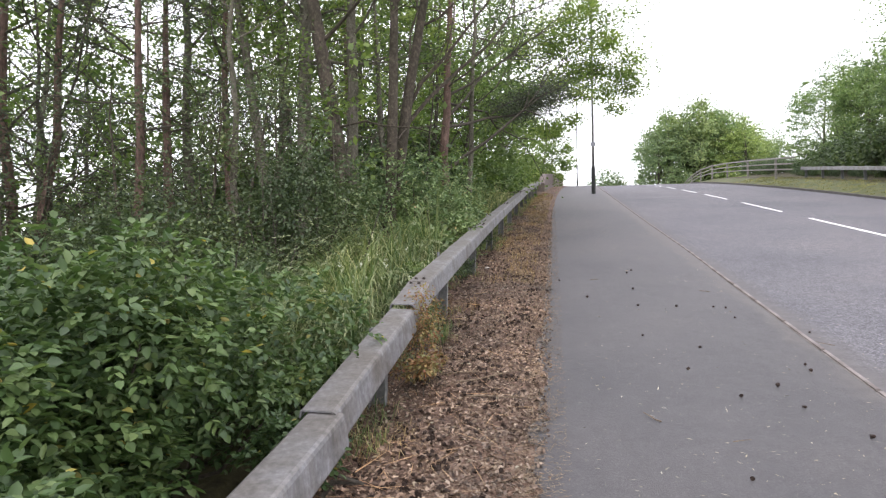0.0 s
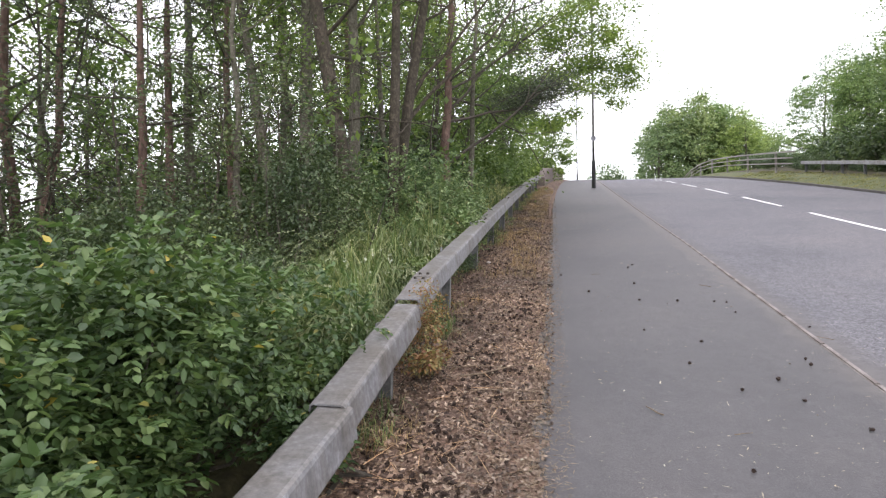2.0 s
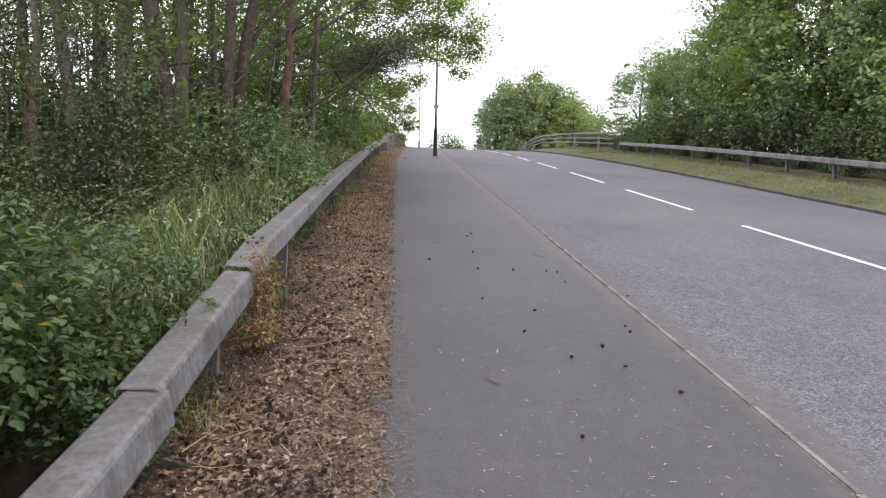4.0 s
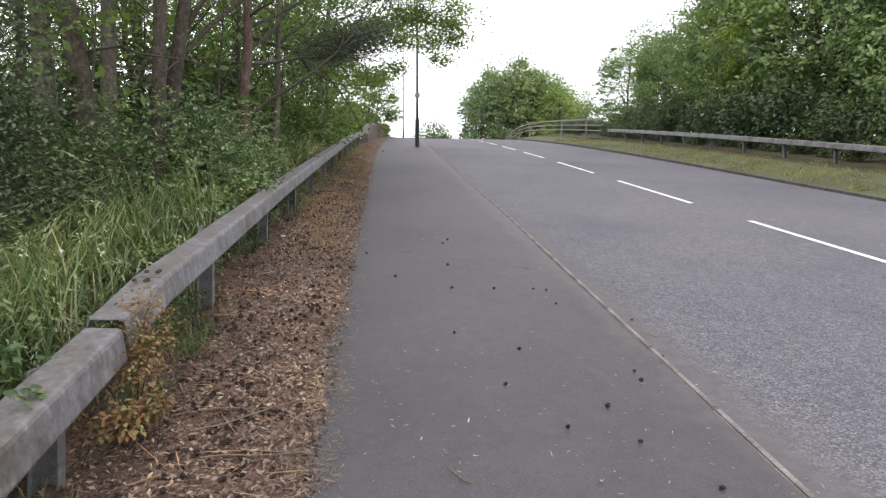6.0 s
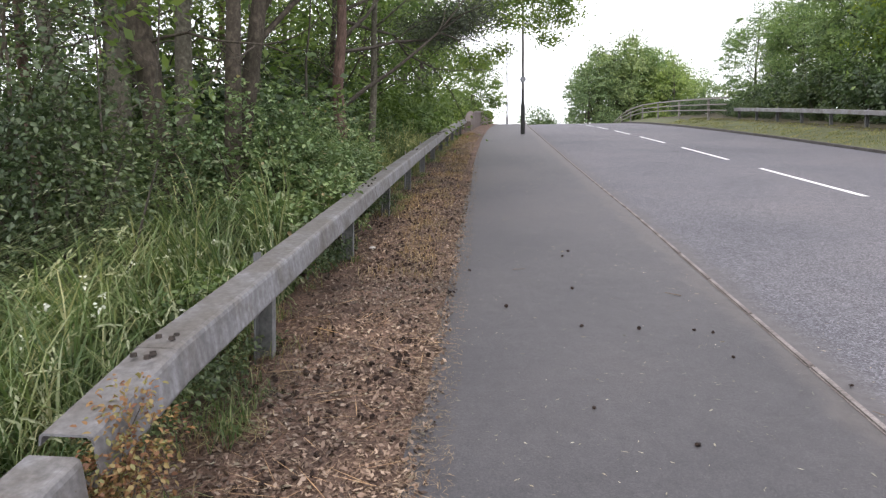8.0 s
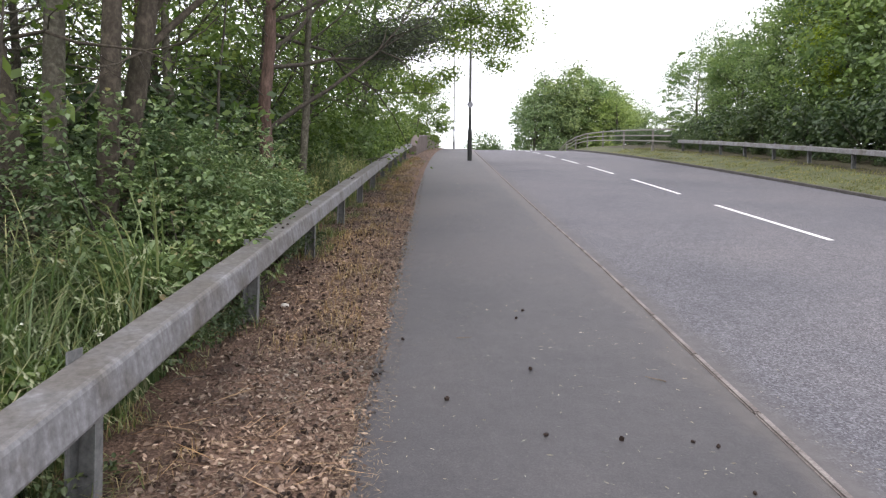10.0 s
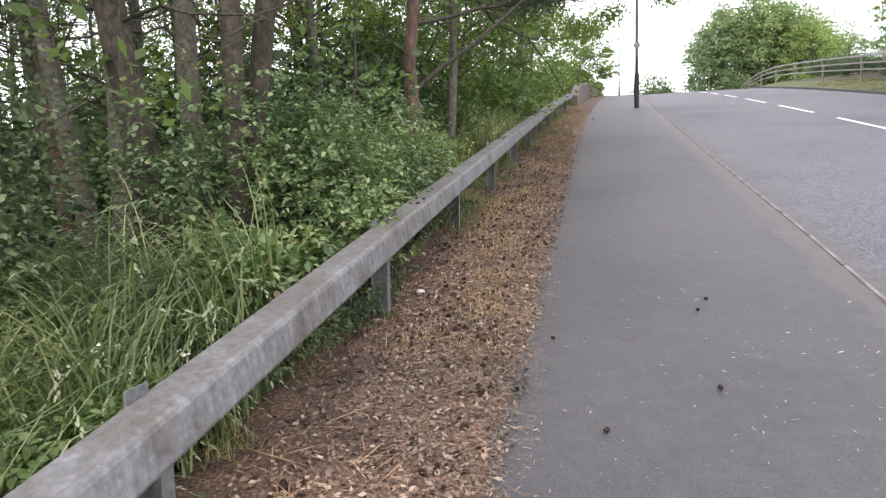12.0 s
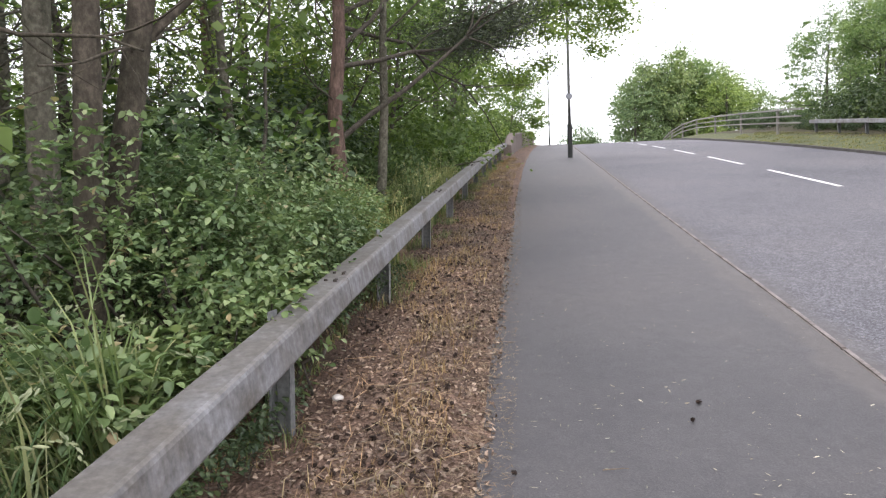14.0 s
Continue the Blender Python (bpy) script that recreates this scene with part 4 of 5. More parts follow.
make_tree(-2.9, 19.5, 4.6, 0.07, (0.4, 0.3), 0.1, 1.9, 16, 7000, 0.12, M_ASH, M_BARKD, 61, "bushy mid-green young tree beside the barrier", "tree", lobes=26, low=0.0)
make_tree(-3.4, 23.5, 6.0, 0.08, (0.5, 0.3), 0.1, 2.2, 16, 7000, 0.13, M_ASH, M_BARKD, 62, "bushy mid-green young tree beside the barrier", "tree", lobes=26, low=0.0)
make_tree(-3.1, 16.6, 7.5, 0.08, (0.4, 0.2), 0.2, 2.2, 14, 5000, 0.1, M_ASH, M_BARKD, 65, GREY, dead=3, lobes=24, low=0.25, group="woodland trees")
make_tree(-5.0, 15.8, 8.0, 0.09, (0.2, 0.2), 0.2, 2.4, 14, 5000, 0.1, M_ASH, M_BARK, 66, GREY, dead=3, lobes=26, low=0.3, group="woodland trees")
make_tree(-4.2, 20.5, 8.5, 0.09, (0.4, 0.2), 0.15, 2.6, 14, 6000, 0.12, M_ASH, M_BARKD, 67, GREY, dead=3, lobes=26, low=0.2, group="woodland trees")
make_tree(-4.0, 33.0, 6.0, 0.08, (0.4, 0.3), 0.05, 2.4, 16, 9000, 0.13, M_ASH, M_BARKD, 63, "bushy green tree behind the parapet", "tree", lobes=22, low=0.0)
make_tree(-0.9, 47.0, 4.8, 0.08, (0.4, 0.3), 0.05, 1.9, 14, 9000, 0.13, M_ASH, M_BARKD, 68, "bushy green tree behind the parapet", "tree", lobes=22, low=0.0)
make_tree(-0.3, 55.0, 4.8, 0.08, (0.4, 0.3), 0.05, 1.9, 14, 9000, 0.13, M_ASH, M_BARKD, 69, "bushy green tree behind the parapet", "tree", lobes=22, low=0.0)
make_tree(-3.2, 41.0, 6.0, 0.08, (0.4, 0.3), 0.05, 2.4, 16, 9000, 0.13, M_ASH, M_BARKD, 64, "bushy green tree behind the parapet", "tree", lobes=22, low=0.0)

# ---- trees across the road ----
HEDGE = "dense dark green broadleaf tree on the far bank"
hedge = []
for i, lm in enumerate((M_HEDGE, M_FAR, M_HEDGE)):
    hedge.append(make_tree(0, 0, 7.5, 0.13, (0.2, 0.1), 0.06, 2.7, 16, 20000, 0.13, lm, M_BARKD, 70 + i, HEDGE, local=True, clump=0.4, lobes=54, low=0.0, group="trees across the road", twigs=4))
hs = []
for i in range(13):
    y = 21 + i * 2.2
    deep, k = (19.4, 1.28) if y < 32.5 else (18.6, 0.82) if y < 37 else (17.4, 0.6)
    hs.append((deep + (i % 3) * 0.9 + rng.uniform(-0.4, 0.4) + bend(y), y, rng.uniform(0.9, 1.1) * k))
for i, (x, y, s) in enumerate(hs):
    m = Matrix.Translation((x, y, height(x, y) - 0.2)) @ Euler((0, 0, rng.uniform(0, 6.28))).to_matrix().to_4x4() @ Matrix.Scale(s, 4)
    if i < 3:
        hedge[i].matrix_basis = m
    else:
        copy_thing(hedge[i % 3], m)

make_tree(17.6, 30.0, 8.6, 0.11, (-0.5, 0.2), 0.2, 1.9, 14, 9000, 0.12, M_LIME, M_BARK, 76, "yellow-green young ash in front of darker trees", "tree", clump=0.3, lobes=30, low=0.22)

# ---- far trees beyond the crest ----
FARL = "large rounded broadleaf tree standing beyond the crest"
far_kind = [make_tree(0, 0, 11.5, 0.25, (0, 0), 0.05, 3.7, 16, 11500, 0.26, lm, M_BARKD, 80 + i, FARL, local=True, clump=0.5, group="far trees", twigs=4, lobes=60, low=0.05) for i, lm in enumerate((M_FAR, M_HEDGE))]
for i, (x, y, s) in enumerate(((15.8, 92, 1.08), (23.4, 97, 1.1), (19.4, 93, 1.15), (26.8, 95, 0.92), (14.0, 90, 0.8), (30, 92, 0.64), (34, 90, 0.58), (25, 90, 0.76), (17.6, 95, 1.06), (21.6, 95, 1.1), (25.0, 97, 0.98))):
    m = Matrix.Translation((x, y, height(x, y) - 0.2)) @ Euler((0, 0, i * 1.7)).to_matrix().to_4x4() @ Matrix.Scale(s, 4)
    if i < 2:
        far_kind[i].matrix_basis = m
    else:
        copy_thing(far_kind[i % 2], m)

make_shrub(8.6, 100, 1.9, 2.2, 7.3, 12000, 0.3, M_FAR, 90, "rounded pale green bush beyond the crest", lobes=22, stems=16, thick=0.05)

# ---- shrubs of the bank ----
make_shrub(-2.3, 3.0, 0.9, 1.8, 1.35, 6600, 0.047, M_ROSE, 101, "wild rose bush with green leaflets and a few yellow ones", pinnate=5, lobes=16, stems=30)
make_shrub(-1.75, 1.9, 0.5, 0.9, 0.95, 2000, 0.05, M_ROSE, 99, "low wild rose sprays pressing against the barrier", pinnate=5, lobes=9, stems=14)
make_shrub(-1.22, 3.15, 0.1, 0.22, 0.62, 300, 0.036, M_ROSE, 98, "wild rose sprig leaning over the barrier", pinnate=5, lobes=5, stems=6, puff=0.6)
make_shrub(-4.2, 3.6, 1.2, 1.6, 1.6, 1800, 0.062, M_ROSE, 102, "wild rose bush with green leaflets and a few yellow ones", pinnate=5, lobes=12, stems=20)
make_shrub(-3.8, 6.6, 0.6, 0.6, 1.6, 6000, 0.045, M_HAW, 96, "dark twiggy hawthorn shrub below the trees", lobes=14, stems=24)
make_shrub(-2.95, 6.0, 0.4, 0.6, 1.15, 5000, 0.042, M_HAW, 95, "dark twiggy hawthorn shrub below the trees", lobes=14, stems=20)
make_shrub(-2.9, 8.1, 0.3, 0.4, 1.0, 3000, 0.045, M_HAW, 94, "dark twiggy hawthorn shrub below the trees", lobes=10, stems=14)
make_shrub(-4.8, 7.2, 0.9, 1.0, 2.0, 8000, 0.05, M_HAW, 103, "dark twiggy hawthorn shrub below the trees", lobes=14, stems=24)
make_shrub(-5.8, 7.8, 1.4, 1.3, 2.0, 8000, 0.055, M_HAW, 104, "dark twiggy hawthorn shrub below the trees", lobes=14, stems=24)
make_shrub(-2.85, 7.2, 0.22, 0.4, 2.3, 7000, 0.045, M_HAW, 105, "dark twiggy hawthorn shrub below the trees", lobes=12, stems=20)
make_shrub(-1.42, 9.7, 0.2, 0.8, 0.88, 520, 0.055, M_BRAMBLE, 97, "bramble sprays spilling over the barrier", lobes=14, stems=14, puff=0.8, pinnate=3)
make_shrub(-1.78, 8.6, 0.3, 0.7, 0.85, 900, 0.07, M_BRAMBLE, 93, "low bramble with broad leaves against the barrier", lobes=14, stems=14, puff=0.8, pinnate=3)
make_shrub(-2.2, 10.5, 0.8, 2.2, 1.7, 10800, 0.05, M_BRAMBLE, 106, "sprawling bramble mound leaning on the barrier", lobes=42, stems=36, puff=0.84, pinnate=3)
make_shrub(-2.3, 14.4, 0.7, 1.6, 1.1, 7000, 0.06, M_BRAMBLE, 107, "sprawling bramble mound behind the barrier", lobes=14, stems=20)
make_shrub(-5.2, 13.5, 1.8, 2.0, 2.4, 9000, 0.08, M_DARK, 108, "dark undergrowth shrub in the wood", lobes=14, stems=20, plain=True)
make_shrub(-8.5, 11.5, 2.4, 2.4, 2.6, 9000, 0.09, M_OAK, 109, "green undergrowth shrub in the wood", lobes=14, stems=20, plain=True)
make_shrub(-8.0, 6.0, 2.0, 2.0, 2.0, 8000, 0.08, M_OAK, 110, "green undergrowth shrub in the wood", lobes=14, stems=20, plain=True)
make_shrub(-2.6, 17.2, 1.0, 1.5, 1.6, 6000, 0.08, M_OAK, 111, "green elder shrub beside the barrier", lobes=12, stems=16)
make_shrub(-4.5, 17.5, 1.8, 2.4, 3.0, 9000, 0.09, M_DARK, 112, "dark undergrowth shrub in the wood", lobes=14, stems=20, plain=True)
make_shrub(-4.5, 21.5, 2.0, 2.4, 3.6, 9000, 0.11, M_OAK, 113, "green undergrowth shrub in the wood", lobes=14, stems=20, plain=True)

make_shrub(-12.0, 14.0, 3.5, 3.5, 2.8, 9000, 0.12, M_OAK, 114, "green undergrowth shrub in the wood", lobes=16, stems=20, plain=True)
make_shrub(-13.0, 9.0, 3.0, 3.0, 2.6, 9000, 0.12, M_DARK, 115, "dark undergrowth shrub in the wood", lobes=16, stems=20, plain=True)
make_shrub(-7.0, 16.5, 2.6, 2.6, 3.2, 9000, 0.1, M_DARK, 116, "dark undergrowth shrub in the wood", lobes=16, stems=20, plain=True)
make_shrub(-10.0, 20.0, 3.5, 3.5, 3.8, 9000, 0.13, M_DARK, 117, "dark undergrowth shrub in the wood", lobes=16, stems=20, plain=True)
UG = "dark leafy undergrowth shrub beneath the trees"
low_kind = make_shrub(0, 0, 1.7, 1.7, 2.4, 2700, 0.125, M_DARK, 118, UG, local=True, lobes=18, stems=22, group="undergrowth shrubs", plain=True)
for i, (x, y, k) in enumerate(((-5.2, 8.9, 0.8), (-6.6, 11.3, 1.0), (-7.6, 8.2, 0.9), (-9.6, 9.8, 1.1), (-8.2, 13.4, 1.2), (-10.8, 12.4, 1.2), (-6.4, 14.2, 1.1), (-4.2, 12.6, 0.9), (-11.5, 7.0, 1.1), (-12.5, 4.5, 1.1),
                               (-10.2, 4.4, 1.0), (-15, 8.5, 1.3), (-14, 12, 1.3), (-9.4, 16.4, 1.3), (-3.6, 15.2, 0.9), (-5.4, 19.6, 1.3), (-7.6, 22, 1.5), (-6.6, 5.6, 0.85), (-17, 11, 1.4), (-16, 15, 1.5), (-4.6, 14.6, 1.5), (-6.8, 13.0, 1.6), (-8.8, 14.8, 1.8), (-5.6, 16.6, 1.7), (-11.5, 15.5, 1.9), (-7.8, 18.2, 1.9), (-13.5, 17.5, 2.0))):
    m = Matrix.Translation((x, y, height(x, y) - 0.1)) @ Euler((0, 0, i * 2.1)).to_matrix().to_4x4() @ Matrix.Scale(k, 4)
    if i == 0:
        low_kind.matrix_basis = m
    else:
        copy_thing(low_kind, m)
green_kind = make_shrub(0, 0, 1.1, 1.7, 2.1, 4400, 0.115, M_ASH, 119, "leafy green shrub along the back of the barrier", local=True, lobes=18, stems=16, group="shrubs along the barrier", plain=True)
for i, (x, y, k) in enumerate(((-2.9, 20.6, 1.0), (-2.8, 23.6, 1.1), (-2.6, 27.2, 1.0), (-2.5, 30.6, 1.0), (-2.5, 34.2, 1.1), (-2.3, 38, 1.0), (-2.0, 42.5, 1.0), (-1.6, 50.5, 1.1))):
    m = Matrix.Translation((x, y, height(x, y) - 0.1)) @ Euler((0, 0, 3.14 * (i % 2) + 0.1 * i)).to_matrix().to_4x4() @ Matrix.Scale(k, 4)
    if i == 0:
        green_kind.matrix_basis = m
    else:
        copy_thing(green_kind, m)
under = make_shrub(0, 0, 1.6, 2.2, 2.2, 3600, 0.13, M_DARK, 120, "dark shrub filling the shade behind the far barrier", local=True, lobes=18, stems=18, group="shrubs behind the far barrier", plain=True)
# along the barrier these dark leaves stand in for shade beneath the canopy
for i in range(13):
    y = 17 + 2.1 * i
    x = 15.6 + 1.2 * (i % 2) + bend(y) + rng.uniform(-0.3, 0.5)
    m = Matrix.Translation((x, y, height(x, y) - 0.1)) @ Euler((0, 0, rng.choice((0.0, 3.14)) + rng.uniform(-0.3, 0.3))).to_matrix().to_4x4() @ Matrix.Scale(rng.uniform(0.8, 1.25), 4)
    if i == 0:
        under.matrix_basis = m
    else:
        copy_thing(under, m)
for x, y, k in ((16.5, 46, 1.0), (16.0, 50, 1.1), (17.5, 54, 1.2), (17.0, 58, 1.2), (18.5, 63, 1.4), (21, 66, 1.6), (24, 70, 1.6), (19, 44, 1.3), (15.5, 41, 0.9)):
    copy_thing(under, Matrix.Translation((x, y, height(x, y) - 0.1)) @ Euler((0, 0, x * 3)).to_matrix().to_4x4() @ Matrix.Scale(k * 0.5, 4))
weed = make_shrub(-0.99, 4.85, 0.09, 0.22, 0.85, 1700, 0.023, M_RUST, 130, "rust-red dying weed growing against the barrier joint", "weed", lobes=12, stems=16, puff=0.5, thick=0.005)

make_shrub(-0.93, 4.55, 0.14, 0.3, 0.36, 700, 0.032, M_RUST, 131, "low rust and yellow weed withering on the verge", "weed", lobes=9, stems=10, puff=0.6, thick=0.004)
make_shrub(-1.5, 4.2, 0.14, 1.6, 0.5, 2600, 0.045, M_OAK, 132, "low green weeds behind and under the barrier", "weed", lobes=26, stems=20, puff=0.6, thick=0.004)
make_shrub(-1.5, 7.6, 0.14, 1.8, 0.5, 2600, 0.045, M_OAK, 133, "low green weeds behind and under the barrier", "weed", lobes=26, stems=20, puff=0.6, thick=0.004)
make_shrub(-1.45, 11.2, 0.14, 1.8, 0.5, 2600, 0.045, M_OAK, 134, "low green weeds behind and under the barrier", "weed", lobes=26, stems=20, puff=0.6, thick=0.004)

make_shrub(-1.2, 6.0, 0.05, 1.3, 0.34, 840, 0.035, M_HAW, 135, "small green weeds in the shade below the barrier", "weed", lobes=20, stems=16, puff=0.6, thick=0.003)
make_shrub(-1.2, 8.6, 0.05, 1.3, 0.36, 960, 0.035, M_HAW, 136, "small green weeds in the shade below the barrier", "weed", lobes=20, stems=16, puff=0.6, thick=0.003)
make_shrub(-1.18, 11.4, 0.06, 1.6, 0.42, 1080, 0.035, M_HAW, 137, "small green weeds in the shade below the barrier", "weed", lobes=20, stems=16, puff=0.6, thick=0.003)

# added leaf strip over the pale earth; its dark colour stands in for shade
skirt = make_shrub(0, 0, 0.5, 1.1, 0.85, 1600, 0.09, M_DARK, 121, "dark low leaves added for the shade under the far barrier", local=True, lobes=16, stems=10, group="weeds under the far barrier", plain=True, thick=0.006)
for i in range(17):
    y = 17.5 + 1.6 * i
    x = 14.2 + bend(y) + rng.uniform(-0.15, 0.25)
    m = Matrix.Translation((x, y, height(x, y) - 0.05)) @ Euler((0, 0, 3.14 * (i % 2) + rng.uniform(-0.2, 0.2))).to_matrix().to_4x4() @ Matrix.Scale(rng.uniform(0.65, 1.15), 4)
    if i == 0:
        skirt.matrix_basis = m
    else:
        copy_thing(skirt, m)
for x, y, k in ((21.5, 20.5, 1.7), (21.5, 24, 1.9), (21.8, 28, 1.9), (21.5, 32, 1.8), (20.5, 36.5, 1.5)):
    copy_thing(low_kind, Matrix.Translation((x, y, height(x, y) - 0.2)) @ Euler((0, 0, y)).to_matrix().to_4x4() @ Matrix.Scale(k, 4))

# ---- grass ----
grng = np.random.default_rng(7)


def grass(name, label, x0, x1, y0, y1, n, tall, width, mat, lean=0.5, wind=(0.1, -0.1), seeds=0.0, patchy=0.0, inside=None, rising=None):
    k = max(3, n // (130 if tall > 0.55 else 20))
    tuft = np.stack([grng.uniform(x0, x1, k), grng.uniform(y0, y1, k)], 1)
    own = grng.integers(0, k, n)
    xy = tuft[own] + grng.normal(size=(n, 2)) * (0.13 if tall > 0.55 else 0.09)
    scale = grng.uniform(0.72, 1.25, k)[own]
    xy[:, 0] = np.clip(xy[:, 0], x0, x1)
    if patchy:
        keep = [noise.noise((x * 1.6, y * 1.6, 2)) > patchy - 0.35 for x, y in xy]
        xy, scale = xy[np.array(keep)], scale[np.array(keep)]
    xy[:, 0] += np.array([bend(y) for y in xy[:, 1]])
    if rising:
        scale = scale * np.clip(rising[0] + rising[1] * (xy[:, 1] - y0) + rising[2] * (xy[:, 0] - x1), 0.25, 2.0)
    roots = on_ground(xy, -0.02)
    v, f, tip, pre = blades(grng, roots, tall * scale, width, lean, wind, 5 if tall > 0.55 else 2)
    if inside is not None:
        rows = len(v) // len(tip)
        keep = v.reshape(-1, rows, 3)[:, :, 0].max(1) < inside
        v, tip, pre = v.reshape(-1, rows, 3)[keep].reshape(-1, 3), tip[keep], pre[keep]
        f = f.reshape(-1, len(keep), 4)[:, :keep.sum()].reshape(-1, 4)
    ob = fast_mesh(name, v, f, mat)
    tagged(ob, label, "grass", kind="stuff")
    if seeds:
        k = grng.random(len(tip)) < seeds
        pts, d = tip[k], unit(tip[k] - pre[k])
        at = np.concatenate([pts + d * s - np.array([0, 0, 2.2]) * max(s, 0) ** 2 for s in np.linspace(-0.08, 0.12, 9)])
        v, f = leaf_arrays(grng, at + grng.normal(size=at.shape) * 0.004, np.tile(d, (9, 1)) + np.array([0, 0, -0.3]) + grng.normal(size=at.shape) * 0.2, 0.038, 0.01, 0.2)
        tagged(fast_mesh("grass_seed_heads", v, f, M_SEED), "pale feathery seed heads of tall grass", "grass", kind="stuff")
    return ob


grass("tall_grass", "tall green meadow grass bowing over the barrier", -2.45, -1.5, 4.8, 8.6, 8000, 0.95, 0.0055, M_GRASS, 2.5, (-0.3, -0.35), 0.22, inside=-1.25, rising=(0.98, 0.15, 0.16))
grass("meadow_grass", "broad-bladed green grass filling the bank behind the barrier", -2.4, -1.4, 4.4, 8.4, 6500, 0.6, 0.0085, M_GRASS, 1.9, (-0.2, -0.4), inside=-1.2, rising=(0.95, 0.13, 0.1))
grass("tall_grass", "tall green grass between brambles", -2.6, -1.3, 12.5, 19, 6000, 0.85, 0.005, M_GRASS, 0.7, (0.2, -0.1), 0.12, inside=-1.2)
grass("tall_grass", "grass on the bank under the trees", -6.0, -2.2, 3.5, 16, 6000, 0.5, 0.006, M_GRASS, 0.7)
grass("dry_grass", "dry orange-brown grass under the barrier", -1.35, -0.85, 2.0, 30, 5000, 0.2, 0.0022, M_DRY, 2.4, patchy=0.3)
grass("dry_grass", "dry straw-coloured grass on the verge", -1.0, -0.3, 8.5, 32, 9500, 0.19, 0.003, M_DRY, 2.0, patchy=0.15)
grass("verge_grass", "short green grass under the barrier", -1.35, -0.98, 3.5, 30, 8500, 0.22, 0.0035, M_GRASS, 2.0, patchy=0.3)
grass("verge_grass", "short yellowing grass on the far verge", 10.9, 13.2, 14, 46, 13000, 0.1, 0.009, M_VERGE, 0.8)

# ---- litter ----
def on_verge(xy, lift):
    return np.array([(x, y, max(verge_z(x, y), prof(y)) + lift) for x, y in xy])


n = 44000
xy = np.stack([-1.25 + 1.2 * grng.beta(1.5, 1.3, n), 1.2 + 24 * grng.random(n) ** 1.25], 1)
edge = np.array([-0.1 + 0.09 * noise.noise((0, y * 1.7, 0)) + 0.05 * noise.noise((0, y * 7, 4)) for y in xy[:, 1]])
xy = xy[xy[:, 0] < edge + 0.06]
v, f = scrap_arrays(grng, on_verge(xy, 0.008), 0.034, 0.5, 0.5)
tagged(fast_mesh("leaf_litter", v, f, M_LITTER), "brown dead leaves and bark scraps on the verge", "leaf litter", kind="stuff")
n = 34000
xy = np.stack([-1.25 + 1.3 * grng.beta(2.0, 1.1, n), 1.0 + 23 * grng.random(n) ** 1.4], 1)
fringe = grng.random(n) < 0.3
xy[fringe, 0] = -0.15 + grng.normal(size=fringe.sum()) * 0.05
v, f = scrap_arrays(grng, on_verge(xy, 0.01), 0.05, 0.12, 0.06)
tagged(fast_mesh("needle_litter", v, f, M_STRAW), "pale brown pine needles strewn on the verge", "leaf litter", kind="stuff")
n = 620
xy = np.stack([-1.2 + 1.1 * grng.beta(1.4, 1.4, n), 2.0 + 13 * grng.random(n) ** 1.3], 1)
v, f = scrap_arrays(grng, on_verge(xy, 0.024), 0.3, 0.08, 0.013)
tagged(fast_mesh("dead_stems", v, f, M_STRAW), "long dry brown stems lying across the verge", "leaf litter", kind="stuff")
n = 380
xy = np.stack([-1.2 + 1.15 * grng.beta(1.3, 1.2, n), 1.6 + 16 * grng.random(n) ** 1.3], 1)
v, f = leaf_arrays(grng, on_verge(xy, 0.014), grng.normal(size=(n, 3)) * np.array([1, 1, 0.15]), 0.034, 0.02, 0.2, 0.9)
tagged(fast_mesh("pale_dead_leaves", v, f, M_CHIP), "pale curled dead leaves on the verge", "leaf litter", kind="stuff")
n = 3600
xy = np.stack([-0.02 + 2.9 * grng.beta(1.15, 1.2, n), 1.8 + 22 * grng.random(n) ** 1.4], 1)
v, f = scrap_arrays(grng, on_ground(xy, 0.008), 0.022 * grng.choice([0.6, 1.0, 1.6], n), 0.08, 0.2)
tagged(fast_mesh("pavement_scraps", v, f, M_SCRAP), "pale needles and leaf scraps on the footway", "leaf litter", kind="stuff")


def cone_arrays(rng, r=0.022, ln=0.045):
    """A pine cone: a core with rows of open scales."""
    pieces = []
    t = np.linspace(0, 1, 5)
    pieces.append(tube_arrays(np.stack([0 * t, 0 * t, (t - 0.5) * ln], 1), r * np.array([0.35, 0.75, 0.7, 0.5, 0.1]), 6))
    n = 26
    i = np.arange(n)
    u = (i + 0.5) / n
    az = i * 2.4
    rad = r * (0.55 + 0.5 * np.sin(np.pi * np.clip(u * 0.85 + 0.12, 0, 1)))
    d = np.stack([np.cos(az), np.sin(az), 0.5 + 0 * az], 1)
    at = np.stack([0 * az, 0 * az, (u - 0.5) * ln], 1) + d * rad[:, None] * 0.4
    v, f = leaf_arrays(rng, at, d, r * 0.75, r * 0.6, 0.1, 0.9)
    pieces.append((v, f))
    return joined(pieces)


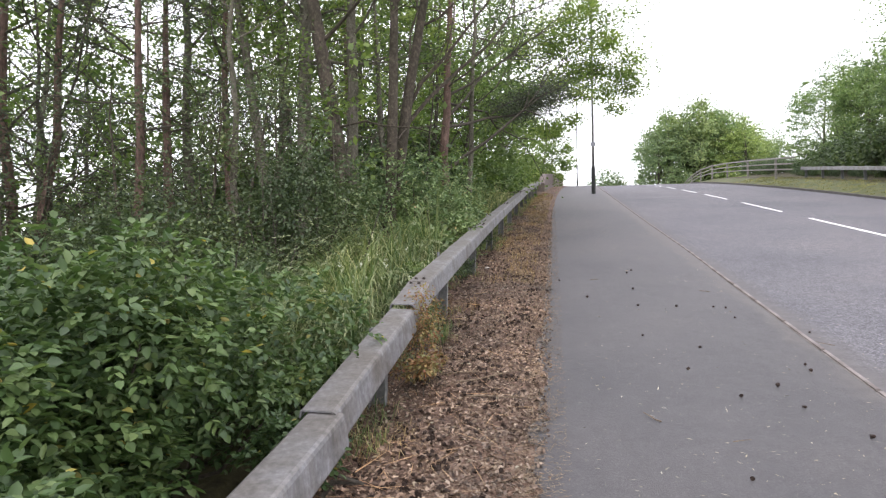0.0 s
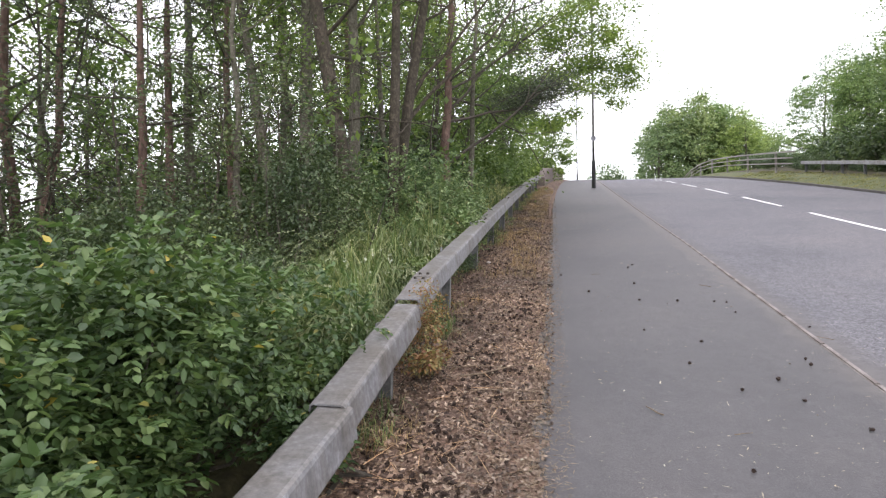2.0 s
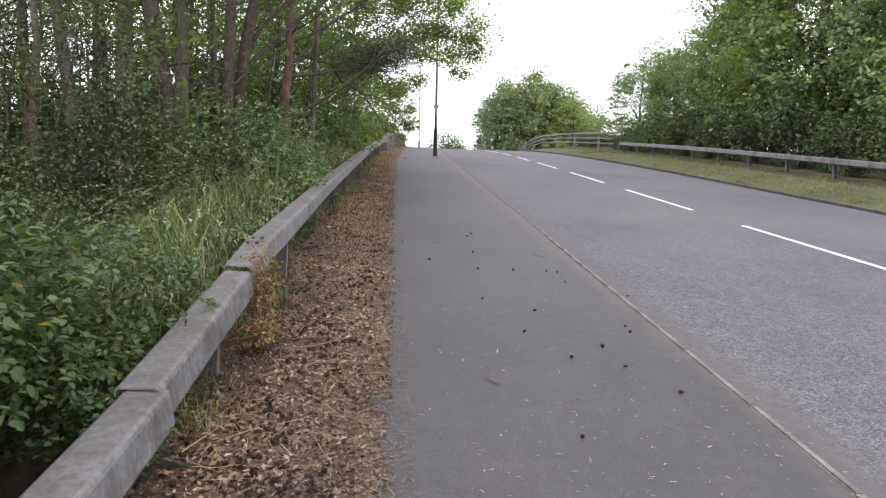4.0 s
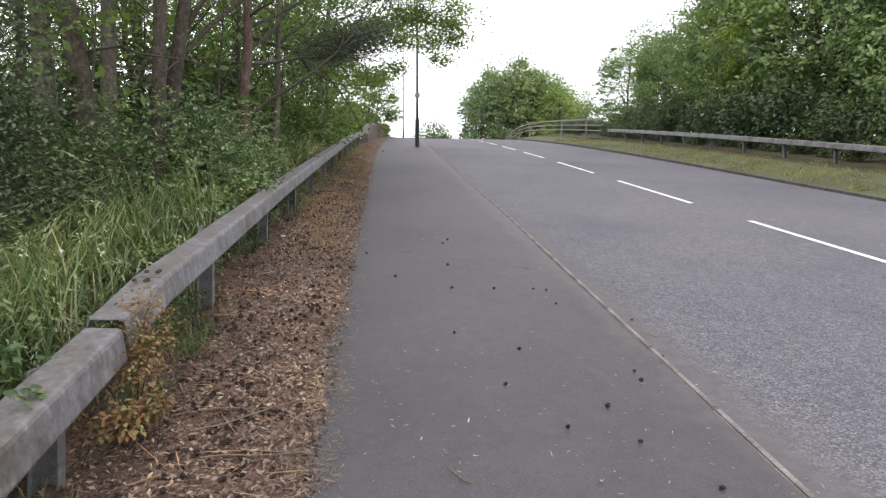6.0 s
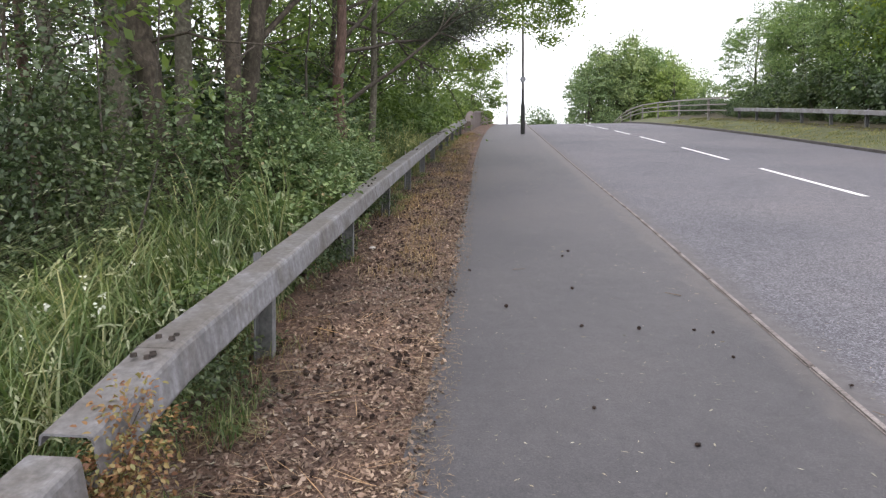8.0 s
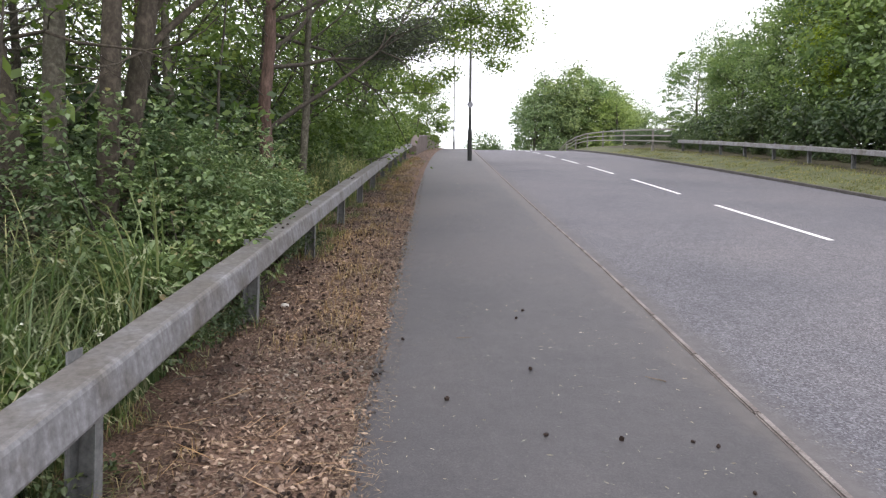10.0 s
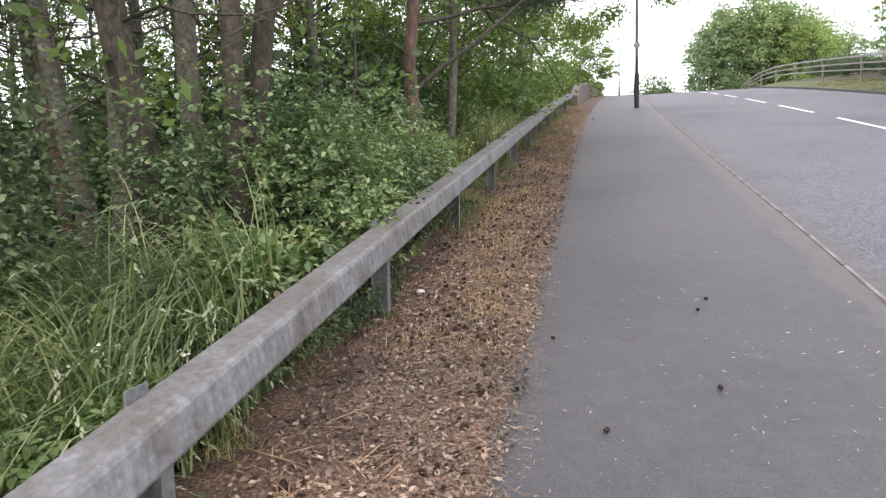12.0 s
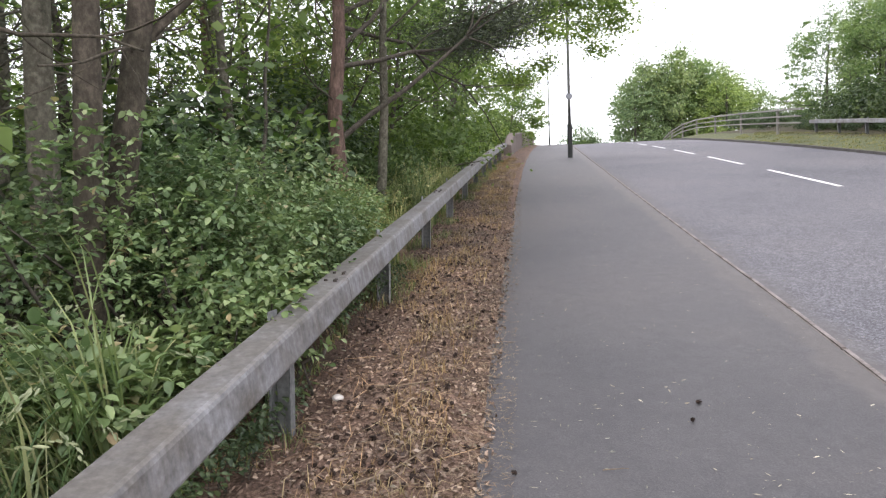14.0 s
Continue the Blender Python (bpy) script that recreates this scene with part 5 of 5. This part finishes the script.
crng = np.random.default_rng(9)
cv, cf = cone_arrays(crng)
first = fast_mesh("pine_cone", cv, cf, M_CONE)
tagged(first, "small dark brown open pine cone lying on asphalt", "pine cone", "pine cones on the footway")
CONES = [(1.61, 7.34), (1.7, 6.88), (0.75, 6.21), (1.16, 5.87), (0.95, 5.3), (1.81, 5.45), (1.8, 5.32), (1.47, 4.99), (1.18, 4.77), (1.5, 4.6), (0.92, 3.64), (1.7, 4.19),
         (0.97, 9.4), (1.05, 9.61), (-0.1, 8.19), (0.86, 7.41), (1.25, 7.37), (1.72, 7.29), (0.92, 8.3), (0.35, 7.84), (0.05, 8.86), (2.25, 9.4), (2.2, 5.9), (2.3, 6.7)]
for i, (u, y) in enumerate(CONES):
    ob = first if i == 0 else new("pine_cone", first.data)
    if i:
        tagged(ob, first["label"], "pine cone", first["group"])
    z = height(u, y) + (0.013 if u < KERB_X else 0.018)
    ob.matrix_basis = Matrix.Translation((u, y, z)) @ Euler((radians(90) + crng.normal() * 0.2, 0, crng.uniform(0, 6.28))).to_matrix().to_4x4() @ Matrix.Scale(crng.uniform(0.42, 0.64), 4)
pieces = []
drift = np.stack([-1.15 + 0.95 * crng.beta(1.5, 1.3, 170), 1.5 + 15 * crng.random(170) ** 1.5], 1)
for i in range(800):
    u, y = drift[crng.integers(0, 170)] + crng.normal(size=2) * np.array([0.07, 0.11])
    u = max(-1.25, min(-0.12, u))
    m = np.array(Euler((crng.uniform(0, 3), crng.uniform(0, 3), crng.uniform(0, 6))).to_matrix())
    pieces.append((cv @ m.T * crng.uniform(0.42, 0.76) + np.array([u, y, verge_z(u, y) + 0.012]), cf))
v, f = joined(pieces)
tagged(fast_mesh("fallen_cones", v, f, M_CONE), "many dark pine cones among the litter of the verge", "pine cone", kind="stuff")


def stick(u, y, ln, turn, r=0.004, name="twig", label="thin dry twig lying on the ground"):
    rng2 = np.random.default_rng(int(abs(u * 100) + y * 37))
    p = crooked(rng2, (0, 0, 0), (math.cos(turn), math.sin(turn), 0), ln, 5, 0.18)
    p[:, 2] = np.abs(p[:, 2]) * 0.1 + r + 0.16 * p[:, 1]
    v, f = tube_arrays(p, np.linspace(r, r * 0.5, 5), 5)
    ob = fast_mesh(name, v, f, M_TWIG, None, True)
    z = max(verge_z(u, y), prof(y)) if u < 0 else height(u, y)
    ob.matrix_basis = Matrix.Translation((u, y, z + 0.008))
    return tagged(ob, label, "twig", "fallen twigs")


for u, y, ln, turn, r in ((0.94, 4.06, 0.11, 0.1, 0.003), (0.6, 4.3, 0.16, 2.2, 0.005), (-0.7, 4.7, 0.6, 0.3, 0.006), (-0.6, 4.5, 0.5, -0.2, 0.005), (-0.85, 4.9, 0.5, 0.6, 0.005), (-0.5, 6.6, 0.3, 1.9, 0.005),
                          (-0.7, 8.6, 0.55, 0.9, 0.006), (-0.5, 9.2, 0.5, 2.4, 0.005), (-0.8, 9.7, 0.6, 0.2, 0.006), (-0.45, 8.0, 0.4, 1.1, 0.004), (-0.6, 10.6, 0.4, 0.5, 0.005), (-0.9, 7.3, 0.4, 2.7, 0.005),
                          (0.45, 8.9, 0.12, 0.4, 0.003), (1.75, 8.1, 0.14, 2.5, 0.004), (-0.3, 7.5, 0.25, 0.7, 0.004), (-0.7, 11.8, 0.5, 1.2, 0.005), (2.35, 6.3, 0.15, 2.3, 0.003)):
    stick(u, y, ln, turn, r)

bm = bmesh.new()
bmesh.ops.create_icosphere(bm, subdivisions=2, radius=0.036)
for v_ in bm.verts:
    v_.co *= 1 + 0.25 * noise.noise(v_.co * 18)
    v_.co.z *= 0.55
stone = part("stone", bm, M_STONE, None)
stone.matrix_basis = Matrix.Translation((-0.98, 9.5, verge_z(-0.98, 9.5) + 0.015))
tagged(stone, "pale flat stone lying beside the barrier post", "stone")

# white flower heads among the grass
pts = np.stack([grng.uniform(-1.9, -1.3, 26), grng.uniform(5.2, 7.2, 26)], 1)
p3 = on_ground(pts, 0.0) + np.stack([0 * pts[:, 0], 0 * pts[:, 0], grng.uniform(0.45, 0.8, 26)], 1)
at = np.repeat(p3, 6, 0) + grng.normal(size=(156, 3)) * 0.012
v, f = leaf_arrays(grng, at, grng.normal(size=(156, 3)), 0.02, 0.014)
tagged(fast_mesh("wild_flowers", v, f, M_FLOWER), "small white wild flowers among the tall grass", "flower", kind="stuff")
